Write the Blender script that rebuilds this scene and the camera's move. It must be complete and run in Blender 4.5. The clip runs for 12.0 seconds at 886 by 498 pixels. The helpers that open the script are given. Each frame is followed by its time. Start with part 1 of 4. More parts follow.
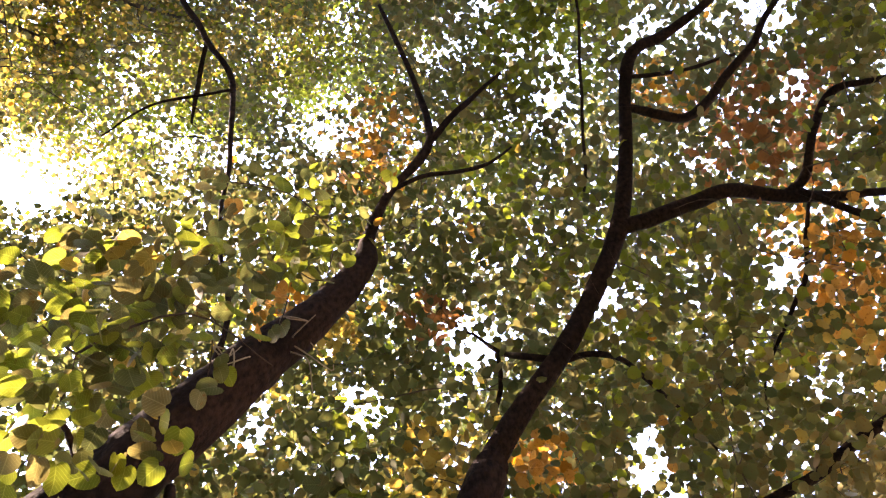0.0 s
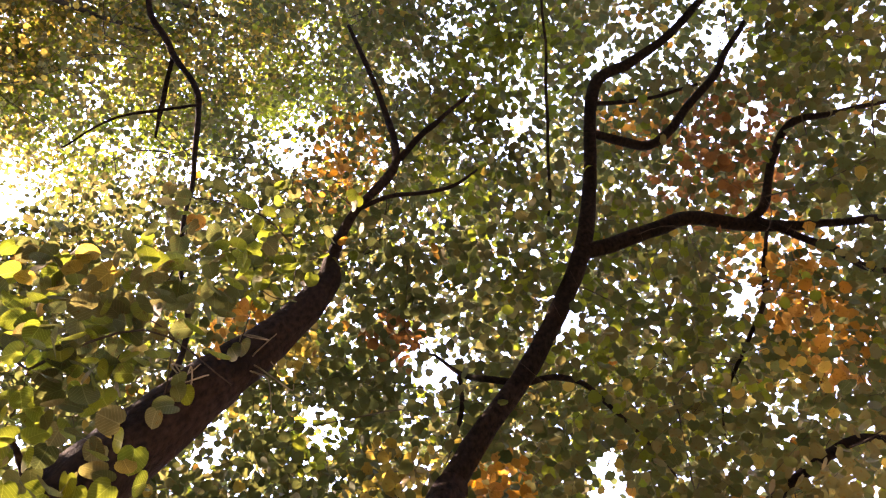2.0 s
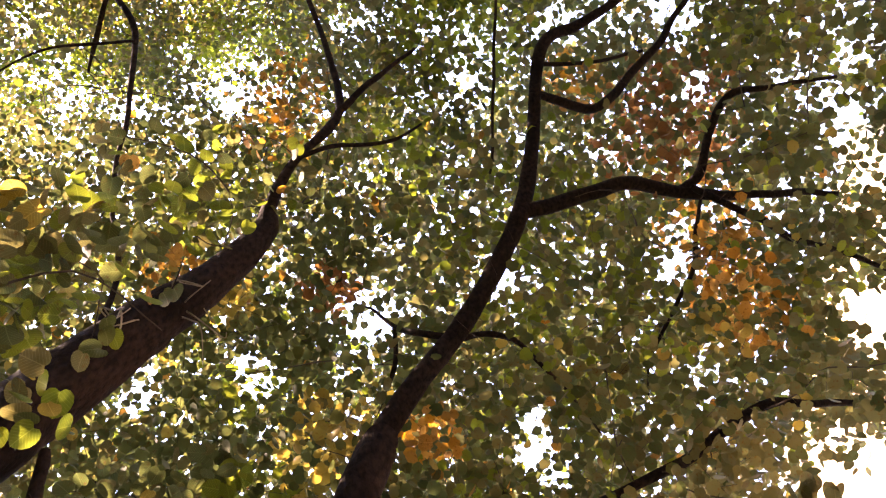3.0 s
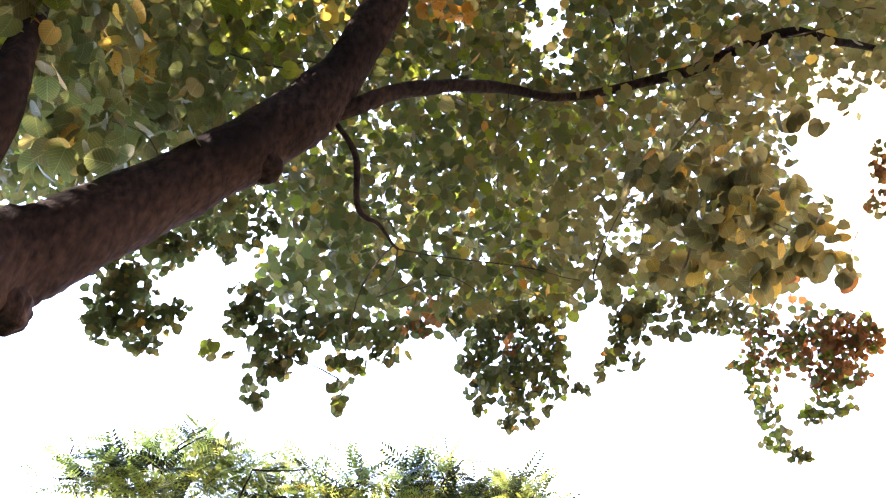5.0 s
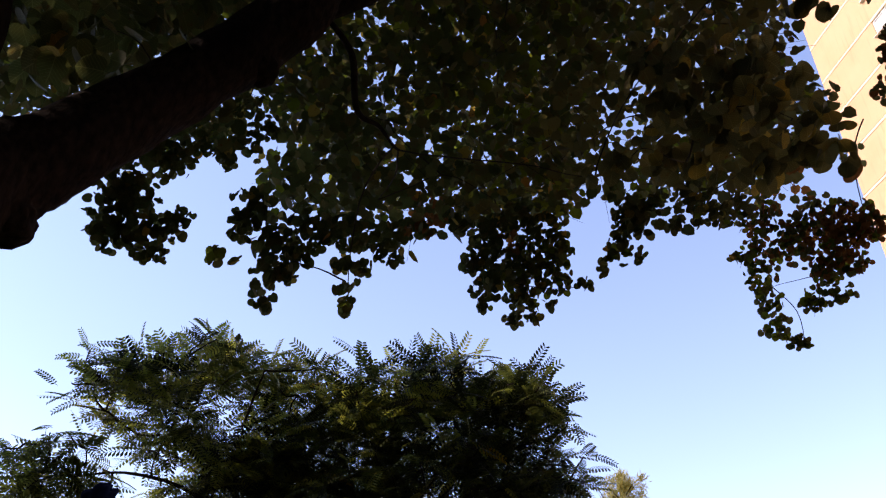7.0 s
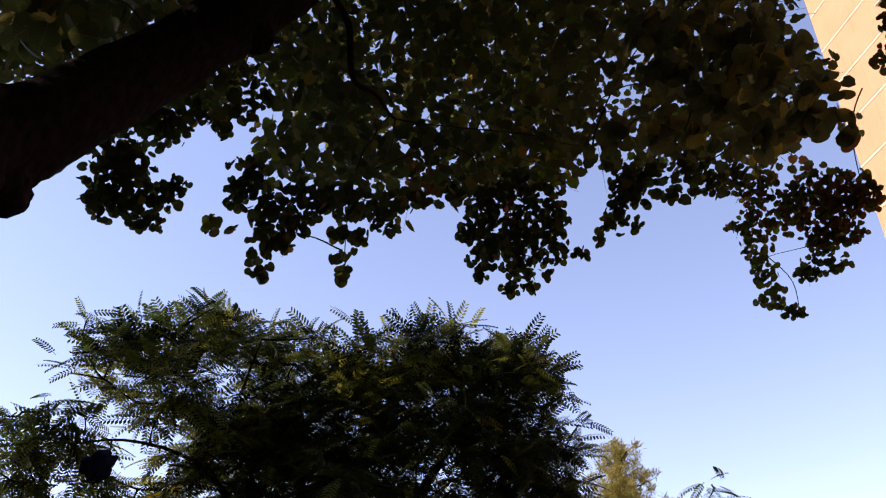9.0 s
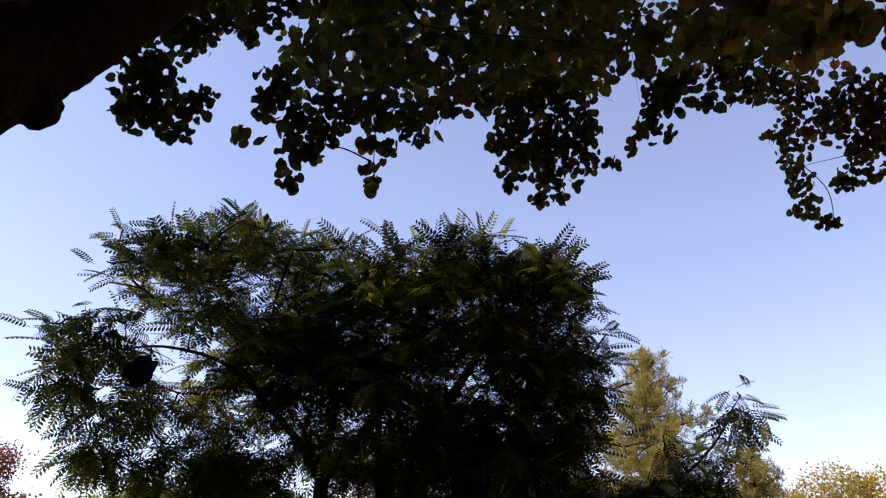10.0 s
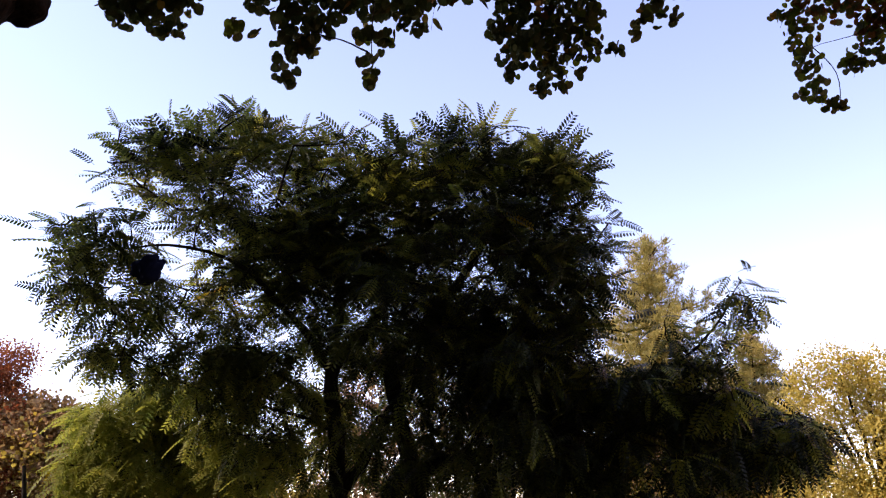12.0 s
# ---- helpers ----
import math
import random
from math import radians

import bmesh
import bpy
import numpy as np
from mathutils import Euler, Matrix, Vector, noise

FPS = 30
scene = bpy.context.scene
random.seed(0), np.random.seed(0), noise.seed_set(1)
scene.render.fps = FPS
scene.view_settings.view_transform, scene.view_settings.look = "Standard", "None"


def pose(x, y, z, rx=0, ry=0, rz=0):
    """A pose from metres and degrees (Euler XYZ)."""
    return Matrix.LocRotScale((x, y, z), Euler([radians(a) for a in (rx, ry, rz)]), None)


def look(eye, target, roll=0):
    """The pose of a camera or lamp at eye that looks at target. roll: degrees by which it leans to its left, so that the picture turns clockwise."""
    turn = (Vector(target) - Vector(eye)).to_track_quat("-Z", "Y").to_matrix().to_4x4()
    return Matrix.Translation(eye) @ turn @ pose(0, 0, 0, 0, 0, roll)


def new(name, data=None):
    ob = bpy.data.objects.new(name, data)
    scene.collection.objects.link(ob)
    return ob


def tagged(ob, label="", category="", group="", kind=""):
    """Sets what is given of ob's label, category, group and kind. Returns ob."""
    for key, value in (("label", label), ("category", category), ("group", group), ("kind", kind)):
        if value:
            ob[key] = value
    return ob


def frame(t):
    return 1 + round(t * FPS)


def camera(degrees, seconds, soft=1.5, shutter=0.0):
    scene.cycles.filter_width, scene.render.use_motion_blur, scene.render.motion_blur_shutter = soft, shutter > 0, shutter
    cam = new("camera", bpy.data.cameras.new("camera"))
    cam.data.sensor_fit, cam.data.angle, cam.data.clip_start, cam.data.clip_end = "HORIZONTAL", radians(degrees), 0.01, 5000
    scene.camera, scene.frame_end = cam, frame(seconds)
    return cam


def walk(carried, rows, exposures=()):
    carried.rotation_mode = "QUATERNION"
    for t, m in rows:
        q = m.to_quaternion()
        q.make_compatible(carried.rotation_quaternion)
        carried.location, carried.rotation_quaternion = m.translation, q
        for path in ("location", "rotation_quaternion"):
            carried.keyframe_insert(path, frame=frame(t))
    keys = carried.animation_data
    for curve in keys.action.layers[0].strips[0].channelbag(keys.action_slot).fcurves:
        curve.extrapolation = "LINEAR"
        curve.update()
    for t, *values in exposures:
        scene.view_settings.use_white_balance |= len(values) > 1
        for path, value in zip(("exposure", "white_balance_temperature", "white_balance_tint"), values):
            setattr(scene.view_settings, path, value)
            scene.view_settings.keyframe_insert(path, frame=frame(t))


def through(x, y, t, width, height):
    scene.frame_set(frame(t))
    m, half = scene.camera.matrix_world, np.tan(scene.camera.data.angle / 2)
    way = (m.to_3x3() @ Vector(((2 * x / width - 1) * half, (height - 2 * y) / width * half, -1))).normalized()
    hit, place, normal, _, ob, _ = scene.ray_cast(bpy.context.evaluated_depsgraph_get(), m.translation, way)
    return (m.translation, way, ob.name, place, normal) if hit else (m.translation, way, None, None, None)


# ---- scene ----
# ---- camera and its path: the camera stands still under the tree and tilts down ----
cam = camera(57.4, 12.0, soft=1.22)
STAND = Vector((0, 0, 1.6))


def aim(t, heading, tilt, lean):
    a, e = radians(heading), radians(tilt)
    way = Vector((math.sin(a) * math.cos(e), math.cos(a) * math.cos(e), math.sin(e)))
    return (t, look(STAND, STAND + way, lean))


walk(cam, [aim(*row) for row in (
    (0.0, -15.19, 74.41, 3.71),
    (0.5, -16.76, 74.58, 5.30),
    (1.0, -17.60, 75.04, 6.13),
    (1.5, -14.59, 75.73, 2.93),
    (2.0, -5.25, 75.89, -4.70),
    (2.5, 7.57, 73.76, -16.18),
    (2.7, 8.30, 73.08, -16.35),
    (4.3, 3.27, 55.19, -2.62),
    (4.5, 1.64, 50.12, 0.29),
    (4.8, 0.62, 44.74, 2.63),
    (5.0, 1.08, 41.99, 2.56),
    (5.5, 1.08, 37.42, 2.09),
    (6.0, 1.04, 35.61, 1.76),
    (6.5, 0.95, 35.08, 1.27),
    (8.5, 1.73, 34.72, 0.13),
    (9.0, 1.45, 32.77, 0.78),
    (9.5, 0.72, 29.22, 0.99),
    (10.0, -0.76, 26.41, 1.79),
    (10.5, -1.22, 23.35, 2.11),
    (11.0, -0.94, 20.83, 1.99),
    (11.5, -0.98, 20.20, 0.61),
    (12.0, -0.80, 18.82, 0.50))],
    exposures=(
        (0, 5.35, 7700, 38),
        (2.7, 5.2, 8000, 40),
        (4.3, 5.9, 6500, 38),
        (5.0, 5.55, 6700, 30),
        (5.5, 3.7, 6900, 19),
        (6.0, 2.1, 6600, 15),
        (6.5, 1.6, 6900, 28),
        (8.5, 1.45, 7250, 33),
        (9.5, 1.12, 7600, 29),
        (10.5, 1.15, 7500, 34),
        (12, 1.7, 7350, 39)))

# ---- world, sun ----
SUN_HEADING, SUN_HEIGHT = -98, 38
world = bpy.data.worlds.new("sky")
scene.world = world
world.use_nodes = True
wn = world.node_tree.nodes
sky = wn.new("ShaderNodeTexSky")
sky.sky_type, sky.sun_disc = "NISHITA", False
sky.sun_elevation, sky.sun_rotation = radians(SUN_HEIGHT), radians(SUN_HEADING)
sky.altitude, sky.air_density, sky.dust_density, sky.ozone_density = 1100, 1.0, 0.05, 0.9
world.node_tree.links.new(sky.outputs[0], wn["Background"].inputs[0])
wn["Background"].inputs[1].default_value = 0.15

sun = new("sun", bpy.data.lights.new("sun", "SUN"))
sun.data.energy, sun.data.angle, sun.data.color = 2.2, radians(0.55), (1.0, 0.9, 0.74)
a, e = radians(SUN_HEADING), radians(SUN_HEIGHT)
sun.matrix_world = look((math.sin(a) * math.cos(e) * 60, math.cos(a) * math.cos(e) * 60, math.sin(e) * 60), (0, 0, 0))

# ---- materials ----
def material(name, rough=0.7):
    m = bpy.data.materials.new(name)
    m.use_nodes = True
    b = m.node_tree.nodes["Principled BSDF"]
    b.inputs["Roughness"].default_value = rough
    return m, m.node_tree.nodes, m.node_tree.links, b


def mix_colour(nodes, links, factor, one, two):
    n = nodes.new("ShaderNodeMix")
    n.data_type = "RGBA"
    for socket, value in ((n.inputs[6], one), (n.inputs[7], two)):
        if isinstance(value, tuple):
            socket.default_value = (*value, 1)
        else:
            links.new(value, socket)
    links.new(factor, n.inputs[0])
    return n.outputs[2]


def noise_of(nodes, links, scale, detail=4, stretch=None):
    co = nodes.new("ShaderNodeTexCoord")
    out = co.outputs["Object"]
    if stretch:
        mp = nodes.new("ShaderNodeMapping")
        mp.inputs["Scale"].default_value = stretch
        links.new(out, mp.inputs[0])
        out = mp.outputs[0]
    n = nodes.new("ShaderNodeTexNoise")
    n.inputs["Scale"].default_value, n.inputs["Detail"].default_value = scale, detail
    links.new(out, n.inputs["Vector"])
    return n.outputs[0]


def ramp_of(nodes, links, source, low, high):
    r = nodes.new("ShaderNodeMapRange")
    r.inputs[1].default_value, r.inputs[2].default_value = low, high
    links.new(source, r.inputs[0])
    return r.outputs[0]


def leaf_material(name, one, two, spots, through=0.4, rough=0.62, gloss=0.08):
    """A thin leaf: two colours by leaf, brown spots, and light that passes through."""
    m, nodes, links, b = material(name, rough)
    geo = nodes.new("ShaderNodeNewGeometry")
    info = nodes.new("ShaderNodeObjectInfo")
    add = nodes.new("ShaderNodeMath")
    add.operation = "ADD"
    links.new(geo.outputs["Random Per Island"], add.inputs[0])
    links.new(info.outputs["Random"], add.inputs[1])
    wrap = nodes.new("ShaderNodeMath")
    wrap.operation = "FRACT"
    links.new(add.outputs[0], wrap.inputs[0])
    by_leaf = mix_colour(nodes, links, wrap.outputs[0], one, two)
    blotch = ramp_of(nodes, links, noise_of(nodes, links, 55, 3), 0.58, 0.72)
    full = mix_colour(nodes, links, blotch, by_leaf, spots)
    # pale rib and side veins
    uv = nodes.new("ShaderNodeUVMap")
    uv.uv_map = "leaf"
    cut = nodes.new("ShaderNodeSeparateXYZ")
    links.new(uv.outputs[0], cut.inputs[0])

    def calc(op, one_in, two_in):
        n = nodes.new("ShaderNodeMath")
        n.operation = op
        for socket, value in zip(n.inputs, (one_in, two_in)):
            if isinstance(value, float):
                socket.default_value = value
            else:
                links.new(value, socket)
        return n.outputs[0]

    off = calc("ABSOLUTE", calc("SUBTRACT", cut.outputs[1], 1.0), 0.0)
    rib = calc("LESS_THAN", off, 0.018)
    slant = calc("FRACT", calc("MULTIPLY", calc("SUBTRACT", cut.outputs[0], calc("MULTIPLY", off, 0.8)), 7.0), 0.0)
    veins = calc("MULTIPLY", calc("LESS_THAN", slant, 0.11), calc("GREATER_THAN", cut.outputs[0], 0.5))
    lines = calc("MULTIPLY", calc("MAXIMUM", rib, veins), 0.45)
    pale = tuple(min(1.0, 1.7 * v + 0.02) for v in two)
    full = mix_colour(nodes, links, lines, full, pale)
    broad = ramp_of(nodes, links, noise_of(nodes, links, 1.3, 2), 0.3, 0.75)
    dim = nodes.new("ShaderNodeHueSaturation")
    dim.inputs["Saturation"].default_value = 1.0
    lift = nodes.new("ShaderNodeMapRange")
    lift.inputs[3].default_value, lift.inputs[4].default_value = 0.78, 1.15
    links.new(broad, lift.inputs[0])
    links.new(lift.outputs[0], dim.inputs["Value"])
    links.new(full, dim.inputs["Color"])
    links.new(dim.outputs[0], b.inputs["Base Color"])
    b.inputs["Specular IOR Level"].default_value = gloss
    tr = nodes.new("ShaderNodeBsdfTranslucent")
    bright = nodes.new("ShaderNodeHueSaturation")
    bright.inputs["Saturation"].default_value, bright.inputs["Value"].default_value = 1.1, 1.4
    links.new(dim.outputs[0], bright.inputs["Color"])
    links.new(bright.outputs[0], tr.inputs[0])
    mixed = nodes.new("ShaderNodeMixShader")
    mixed.inputs[0].default_value = through
    links.new(b.outputs[0], mixed.inputs[1])
    links.new(tr.outputs[0], mixed.inputs[2])
    links.new(mixed.outputs[0], nodes["Material Output"].inputs[0])
    return m


LEAF_KINDS = ("green", "olive", "lime", "yellow", "orange", "russet")
LEAF = {
    "green": leaf_material("leaf_green", (0.044, 0.055, 0.02), (0.072, 0.079, 0.026), (0.06, 0.04, 0.015), 0.42),
    "olive": leaf_material("leaf_olive", (0.074, 0.07, 0.028), (0.108, 0.096, 0.036), (0.09, 0.05, 0.015), 0.42),
    "lime": leaf_material("leaf_lime", (0.075, 0.095, 0.016), (0.12, 0.14, 0.024), (0.08, 0.065, 0.015), 0.55),
    "yellow": leaf_material("leaf_yellow", (0.19, 0.145, 0.036), (0.27, 0.19, 0.052), (0.16, 0.09, 0.02), 0.5),
    "orange": leaf_material("leaf_orange", (0.25, 0.115, 0.028), (0.31, 0.165, 0.05), (0.14, 0.055, 0.015), 0.45),
    "russet": leaf_material("leaf_russet", (0.14, 0.06, 0.024), (0.19, 0.088, 0.034), (0.08, 0.035, 0.015), 0.42),
}
# deep, middle and light greens of one leaf, with shade and sun put in
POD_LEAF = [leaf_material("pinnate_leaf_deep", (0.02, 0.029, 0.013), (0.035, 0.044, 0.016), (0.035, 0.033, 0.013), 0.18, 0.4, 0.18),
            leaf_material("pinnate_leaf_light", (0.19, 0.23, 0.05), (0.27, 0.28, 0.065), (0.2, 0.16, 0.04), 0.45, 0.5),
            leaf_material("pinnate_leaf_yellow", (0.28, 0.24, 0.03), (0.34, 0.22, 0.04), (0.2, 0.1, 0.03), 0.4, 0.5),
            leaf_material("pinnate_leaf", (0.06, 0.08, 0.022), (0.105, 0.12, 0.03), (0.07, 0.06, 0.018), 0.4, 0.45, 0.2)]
FAR_LEAF = {
    "gold": leaf_material("far_leaf_gold", (0.42, 0.335, 0.075), (0.54, 0.46, 0.125), (0.24, 0.19, 0.05), 0.34),
    "red": leaf_material("far_leaf_red", (0.22, 0.065, 0.035), (0.28, 0.12, 0.05), (0.16, 0.06, 0.03), 0.34),
    "brown": leaf_material("far_leaf_brown", (0.12, 0.05, 0.028), (0.17, 0.08, 0.035), (0.08, 0.04, 0.025), 0.3),
    "rust": leaf_material("far_leaf_rust", (0.26, 0.16, 0.08), (0.34, 0.24, 0.11), (0.14, 0.07, 0.03), 0.3),
    "moss": leaf_material("far_leaf_moss", (0.07, 0.09, 0.03), (0.14, 0.14, 0.04), (0.1, 0.08, 0.03), 0.3),
    "high_green": LEAF["green"], "high_yellow": LEAF["yellow"], "high_olive": LEAF["olive"], "high_lime": LEAF["lime"],
    "needle": leaf_material("needle", (0.24, 0.22, 0.065), (0.4, 0.34, 0.11), (0.2, 0.15, 0.06), 0.25),
}


def bark_material(name, dark, light, stretch, bump=0.5):
    m, nodes, links, b = material(name, 0.9)
    ridge = noise_of(nodes, links, 14, 8, stretch)
    broad = noise_of(nodes, links, 2.2, 3)
    base = mix_colour(nodes, links, ramp_of(nodes, links, ridge, 0.35, 0.68), dark, light)
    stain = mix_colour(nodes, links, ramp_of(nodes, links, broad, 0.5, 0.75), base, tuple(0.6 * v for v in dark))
    links.new(stain, b.inputs["Base Color"])
    bp = nodes.new("ShaderNodeBump")
    bp.inputs["Strength"].default_value, bp.inputs["Distance"].default_value = bump, 0.02
    links.new(ridge, bp.inputs["Height"])
    links.new(bp.outputs[0], b.inputs["Normal"])
    b.inputs["Specular IOR Level"].default_value = 0.05
    return m


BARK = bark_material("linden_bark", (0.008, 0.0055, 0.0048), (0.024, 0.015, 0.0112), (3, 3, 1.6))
POD_BARK = bark_material("smooth_grey_bark", (0.02, 0.018, 0.014), (0.05, 0.042, 0.034), (2, 2, 0.9))
DRY = bark_material("dry_shoot", (0.16, 0.13, 0.09), (0.26, 0.22, 0.16), (1, 1, 1), 0.2)
TWIG = bark_material("twig_bark", (0.025, 0.018, 0.014), (0.06, 0.045, 0.035), (1, 1, 1), 0.2)


def ground_material():
    m, nodes, links, b = material("grass_with_fallen_leaves", 0.95)
    fine, broad = noise_of(nodes, links, 30, 6), noise_of(nodes, links, 0.6, 4)
    grass = mix_colour(nodes, links, fine, (0.025, 0.04, 0.012), (0.06, 0.075, 0.022))
    litter = mix_colour(nodes, links, ramp_of(nodes, links, fine, 0.4, 0.6), (0.08, 0.045, 0.02), (0.2, 0.12, 0.035))
    links.new(mix_colour(nodes, links, ramp_of(nodes, links, broad, 0.4, 0.65), grass, litter), b.inputs["Base Color"])
    bp = nodes.new("ShaderNodeBump")
    bp.inputs["Distance"].default_value = 0.04
    links.new(fine, bp.inputs["Height"])
    links.new(bp.outputs[0], b.inputs["Normal"])
    return m


def plaster_material(name, one, two):
    m, nodes, links, b = material(name, 0.85)
    grain, broad = noise_of(nodes, links, 60, 5), noise_of(nodes, links, 0.5, 4)
    base = mix_colour(nodes, links, ramp_of(nodes, links, broad, 0.3, 0.7), one, two)
    streak = ramp_of(nodes, links, noise_of(nodes, links, 1.5, 5, (3, 3, 0.25)), 0.55, 0.8)
    links.new(mix_colour(nodes, links, streak, base, tuple(0.88 * v for v in one)), b.inputs["Base Color"])
    bp = nodes.new("ShaderNodeBump")
    bp.inputs["Strength"].default_value, bp.inputs["Distance"].default_value = 0.3, 0.004
    links.new(grain, bp.inputs["Height"])
    links.new(bp.outputs[0], b.inputs["Normal"])
    return m


def bag_material():
    m, nodes, links, b = material("dark_blue_plastic", 0.8)
    b.inputs["Specular IOR Level"].default_value = 0.1
    links.new(mix_colour(nodes, links, noise_of(nodes, links, 9, 4), (0.003, 0.005, 0.018), (0.007, 0.01, 0.034)), b.inputs["Base Color"])
    return m


GROUND, BAG_PLASTIC = ground_material(), bag_material()
PANEL = plaster_material("peach_facade_panel", (0.58, 0.335, 0.175), (0.62, 0.365, 0.2))
GROOVE = plaster_material("facade_backing", (0.06, 0.05, 0.045), (0.09, 0.07, 0.06))
SHADE_WALL = plaster_material("grey_render", (0.17, 0.155, 0.14), (0.21, 0.195, 0.18))
RAIL = plaster_material("pale_rail", (0.74, 0.55, 0.38), (0.78, 0.6, 0.43))
WHITE = plaster_material("white_frame", (0.75, 0.74, 0.7), (0.8, 0.79, 0.76))


# ---- mesh tools ----
def thing(name, at, label, category, group=""):
    ob = new(name)
    ob.location = at
    return tagged(ob, label, category, group)


def part(name, me, mats, parent, label="", kind=""):
    """Links a mesh (or bmesh) as one part of a thing; its vertices are in world metres."""
    if isinstance(me, bmesh.types.BMesh):
        bm, me = me, bpy.data.meshes.new(name)
        bm.to_mesh(me)
        bm.free()
    for m in mats if isinstance(mats, (list, tuple)) else (mats,):
        me.materials.append(m)
    ob = new(name, me)
    if parent:
        ob.parent = parent
        ob.matrix_parent_inverse = Matrix.Translation(parent.location).inverted()
    return tagged(ob, label, "", "", kind)


def mesh_of(name, verts, quads, slots=None, smooth=False, flat=None):
    """A mesh from arrays of vertices and four-cornered faces."""
    me = bpy.data.meshes.new(name)
    verts, quads = np.asarray(verts, np.float32), np.asarray(quads, np.int32)
    me.vertices.add(len(verts))
    me.vertices.foreach_set("co", verts.ravel())
    me.loops.add(quads.size)
    me.loops.foreach_set("vertex_index", quads.ravel())
    me.polygons.add(len(quads))
    me.polygons.foreach_set("loop_start", np.arange(0, quads.size, quads.shape[1], dtype=np.int32))
    if slots is not None:
        me.polygons.foreach_set("material_index", np.asarray(slots, np.int32))
    if smooth:
        me.polygons.foreach_set("use_smooth", np.ones(len(quads), bool))
    me.update(calc_edges=True)
    if flat is not None:
        # where on its leaf a corner lies, for the veins
        uv = me.uv_layers.new(name="leaf")
        uv.data.foreach_set("uv", np.asarray(flat, np.float32)[quads.ravel()].ravel())
    return me


def smooth_line(points, steps):
    """A smooth curve through points of (x, y, z, radius)."""
    p = np.array(points, float)
    p = np.vstack([2 * p[0] - p[1], p, 2 * p[-1] - p[-2]])
    out = []
    for i in range(1, len(p) - 2):
        a, b, c, d = p[i - 1:i + 3]
        for t in np.arange(steps) / steps:
            out.append(0.5 * (2 * b + (c - a) * t + (2 * a - 5 * b + 4 * c - d) * t * t + (3 * b - a - 3 * c + d) * t ** 3))
    out.append(p[-2])
    out = np.array(out)
    out[:, 3] = np.maximum(out[:, 3], 0.002)
    return out


def tube(points, sides=10, steps=5, lumps=0.0, wander=0.0, seed=0):
    """A limb: rings along a smooth curve, knotty where lumps is above nought."""
    line = smooth_line(points, steps)
    n = len(line)
    if wander:
        for i in range(1, n - 1):
            v = noise.noise_vector(Vector(line[i, :3]) * 3.1 + Vector((seed, 0, 0)))
            line[i, :3] += np.array(v) * wander * min(1, line[i, 3] / 0.05 + 0.4)
    way = np.gradient(line[:, :3], axis=0)
    way /= np.linalg.norm(way, axis=1)[:, None] + 1e-9
    side = np.cross(way, (0.31, 0.17, 0.93))
    side /= np.linalg.norm(side, axis=1)[:, None] + 1e-9
    up = np.cross(side, way)
    ang = np.arange(sides) * 2 * math.pi / sides
    ring = side[:, None] * np.cos(ang)[None, :, None] + up[:, None] * np.sin(ang)[None, :, None]
    r = np.repeat(line[:, 3:4], sides, 1)
    if lumps:
        for i in range(n):
            for j in range(sides):
                q = Vector(line[i, :3] + ring[i, j] * r[i, j])
                r[i, j] *= 1 + lumps * (noise.noise(q * 4.0) + 0.5 * noise.noise(q * 11) + 0.35 * noise.noise(q * 27))
    verts = (line[:, None, :3] + ring * r[:, :, None]).reshape(-1, 3)
    i, j = np.meshgrid(np.arange(n - 1), np.arange(sides), indexing="ij")
    k = (j + 1) % sides
    quads = np.stack([i * sides + j, i * sides + k, (i + 1) * sides + k, (i + 1) * sides + j], -1).reshape(-1, 4)
    return verts, quads


def joined(pieces):
    verts, quads, base = [], [], 0
    for v, q in pieces:
        verts.append(v)
        quads.append(q + base)
        base += len(v)
    return np.vstack(verts), np.vstack(quads)


def limb(name, points, mat, parent, sides=10, lumps=0.12, wander=0.0, label=""):
    v, q = tube(points, sides, 6, lumps, wander)
    return part(name, mesh_of(name, v, q, smooth=True), mat, parent, label)


def twig_mesh(starts, ends, radius):
    """Many straight three-sided twigs in one go."""
    s, e = np.asarray(starts, float), np.asarray(ends, float)
    way = e - s
    way /= np.linalg.norm(way, axis=1)[:, None] + 1e-9
    side = np.cross(way, (0.3, 0.2, 0.93))
    side /= np.linalg.norm(side, axis=1)[:, None] + 1e-9
    up = np.cross(side, way)
    rings = []
    for base, r in ((s, radius), (e, radius * 0.45)):
        for k in range(3):
            a = k * 2 * math.pi / 3
            rings.append(base + (side * math.cos(a) + up * math.sin(a)) * (r if np.isscalar(r) else r[:, None]))
    verts = np.stack(rings, 1).reshape(-1, 3)
    quads = np.array([[0, 1, 4, 3], [1, 2, 5, 4], [2, 0, 3, 5]])
    return verts, (np.arange(len(s))[:, None, None] * 6 + quads[None]).reshape(-1, 4)


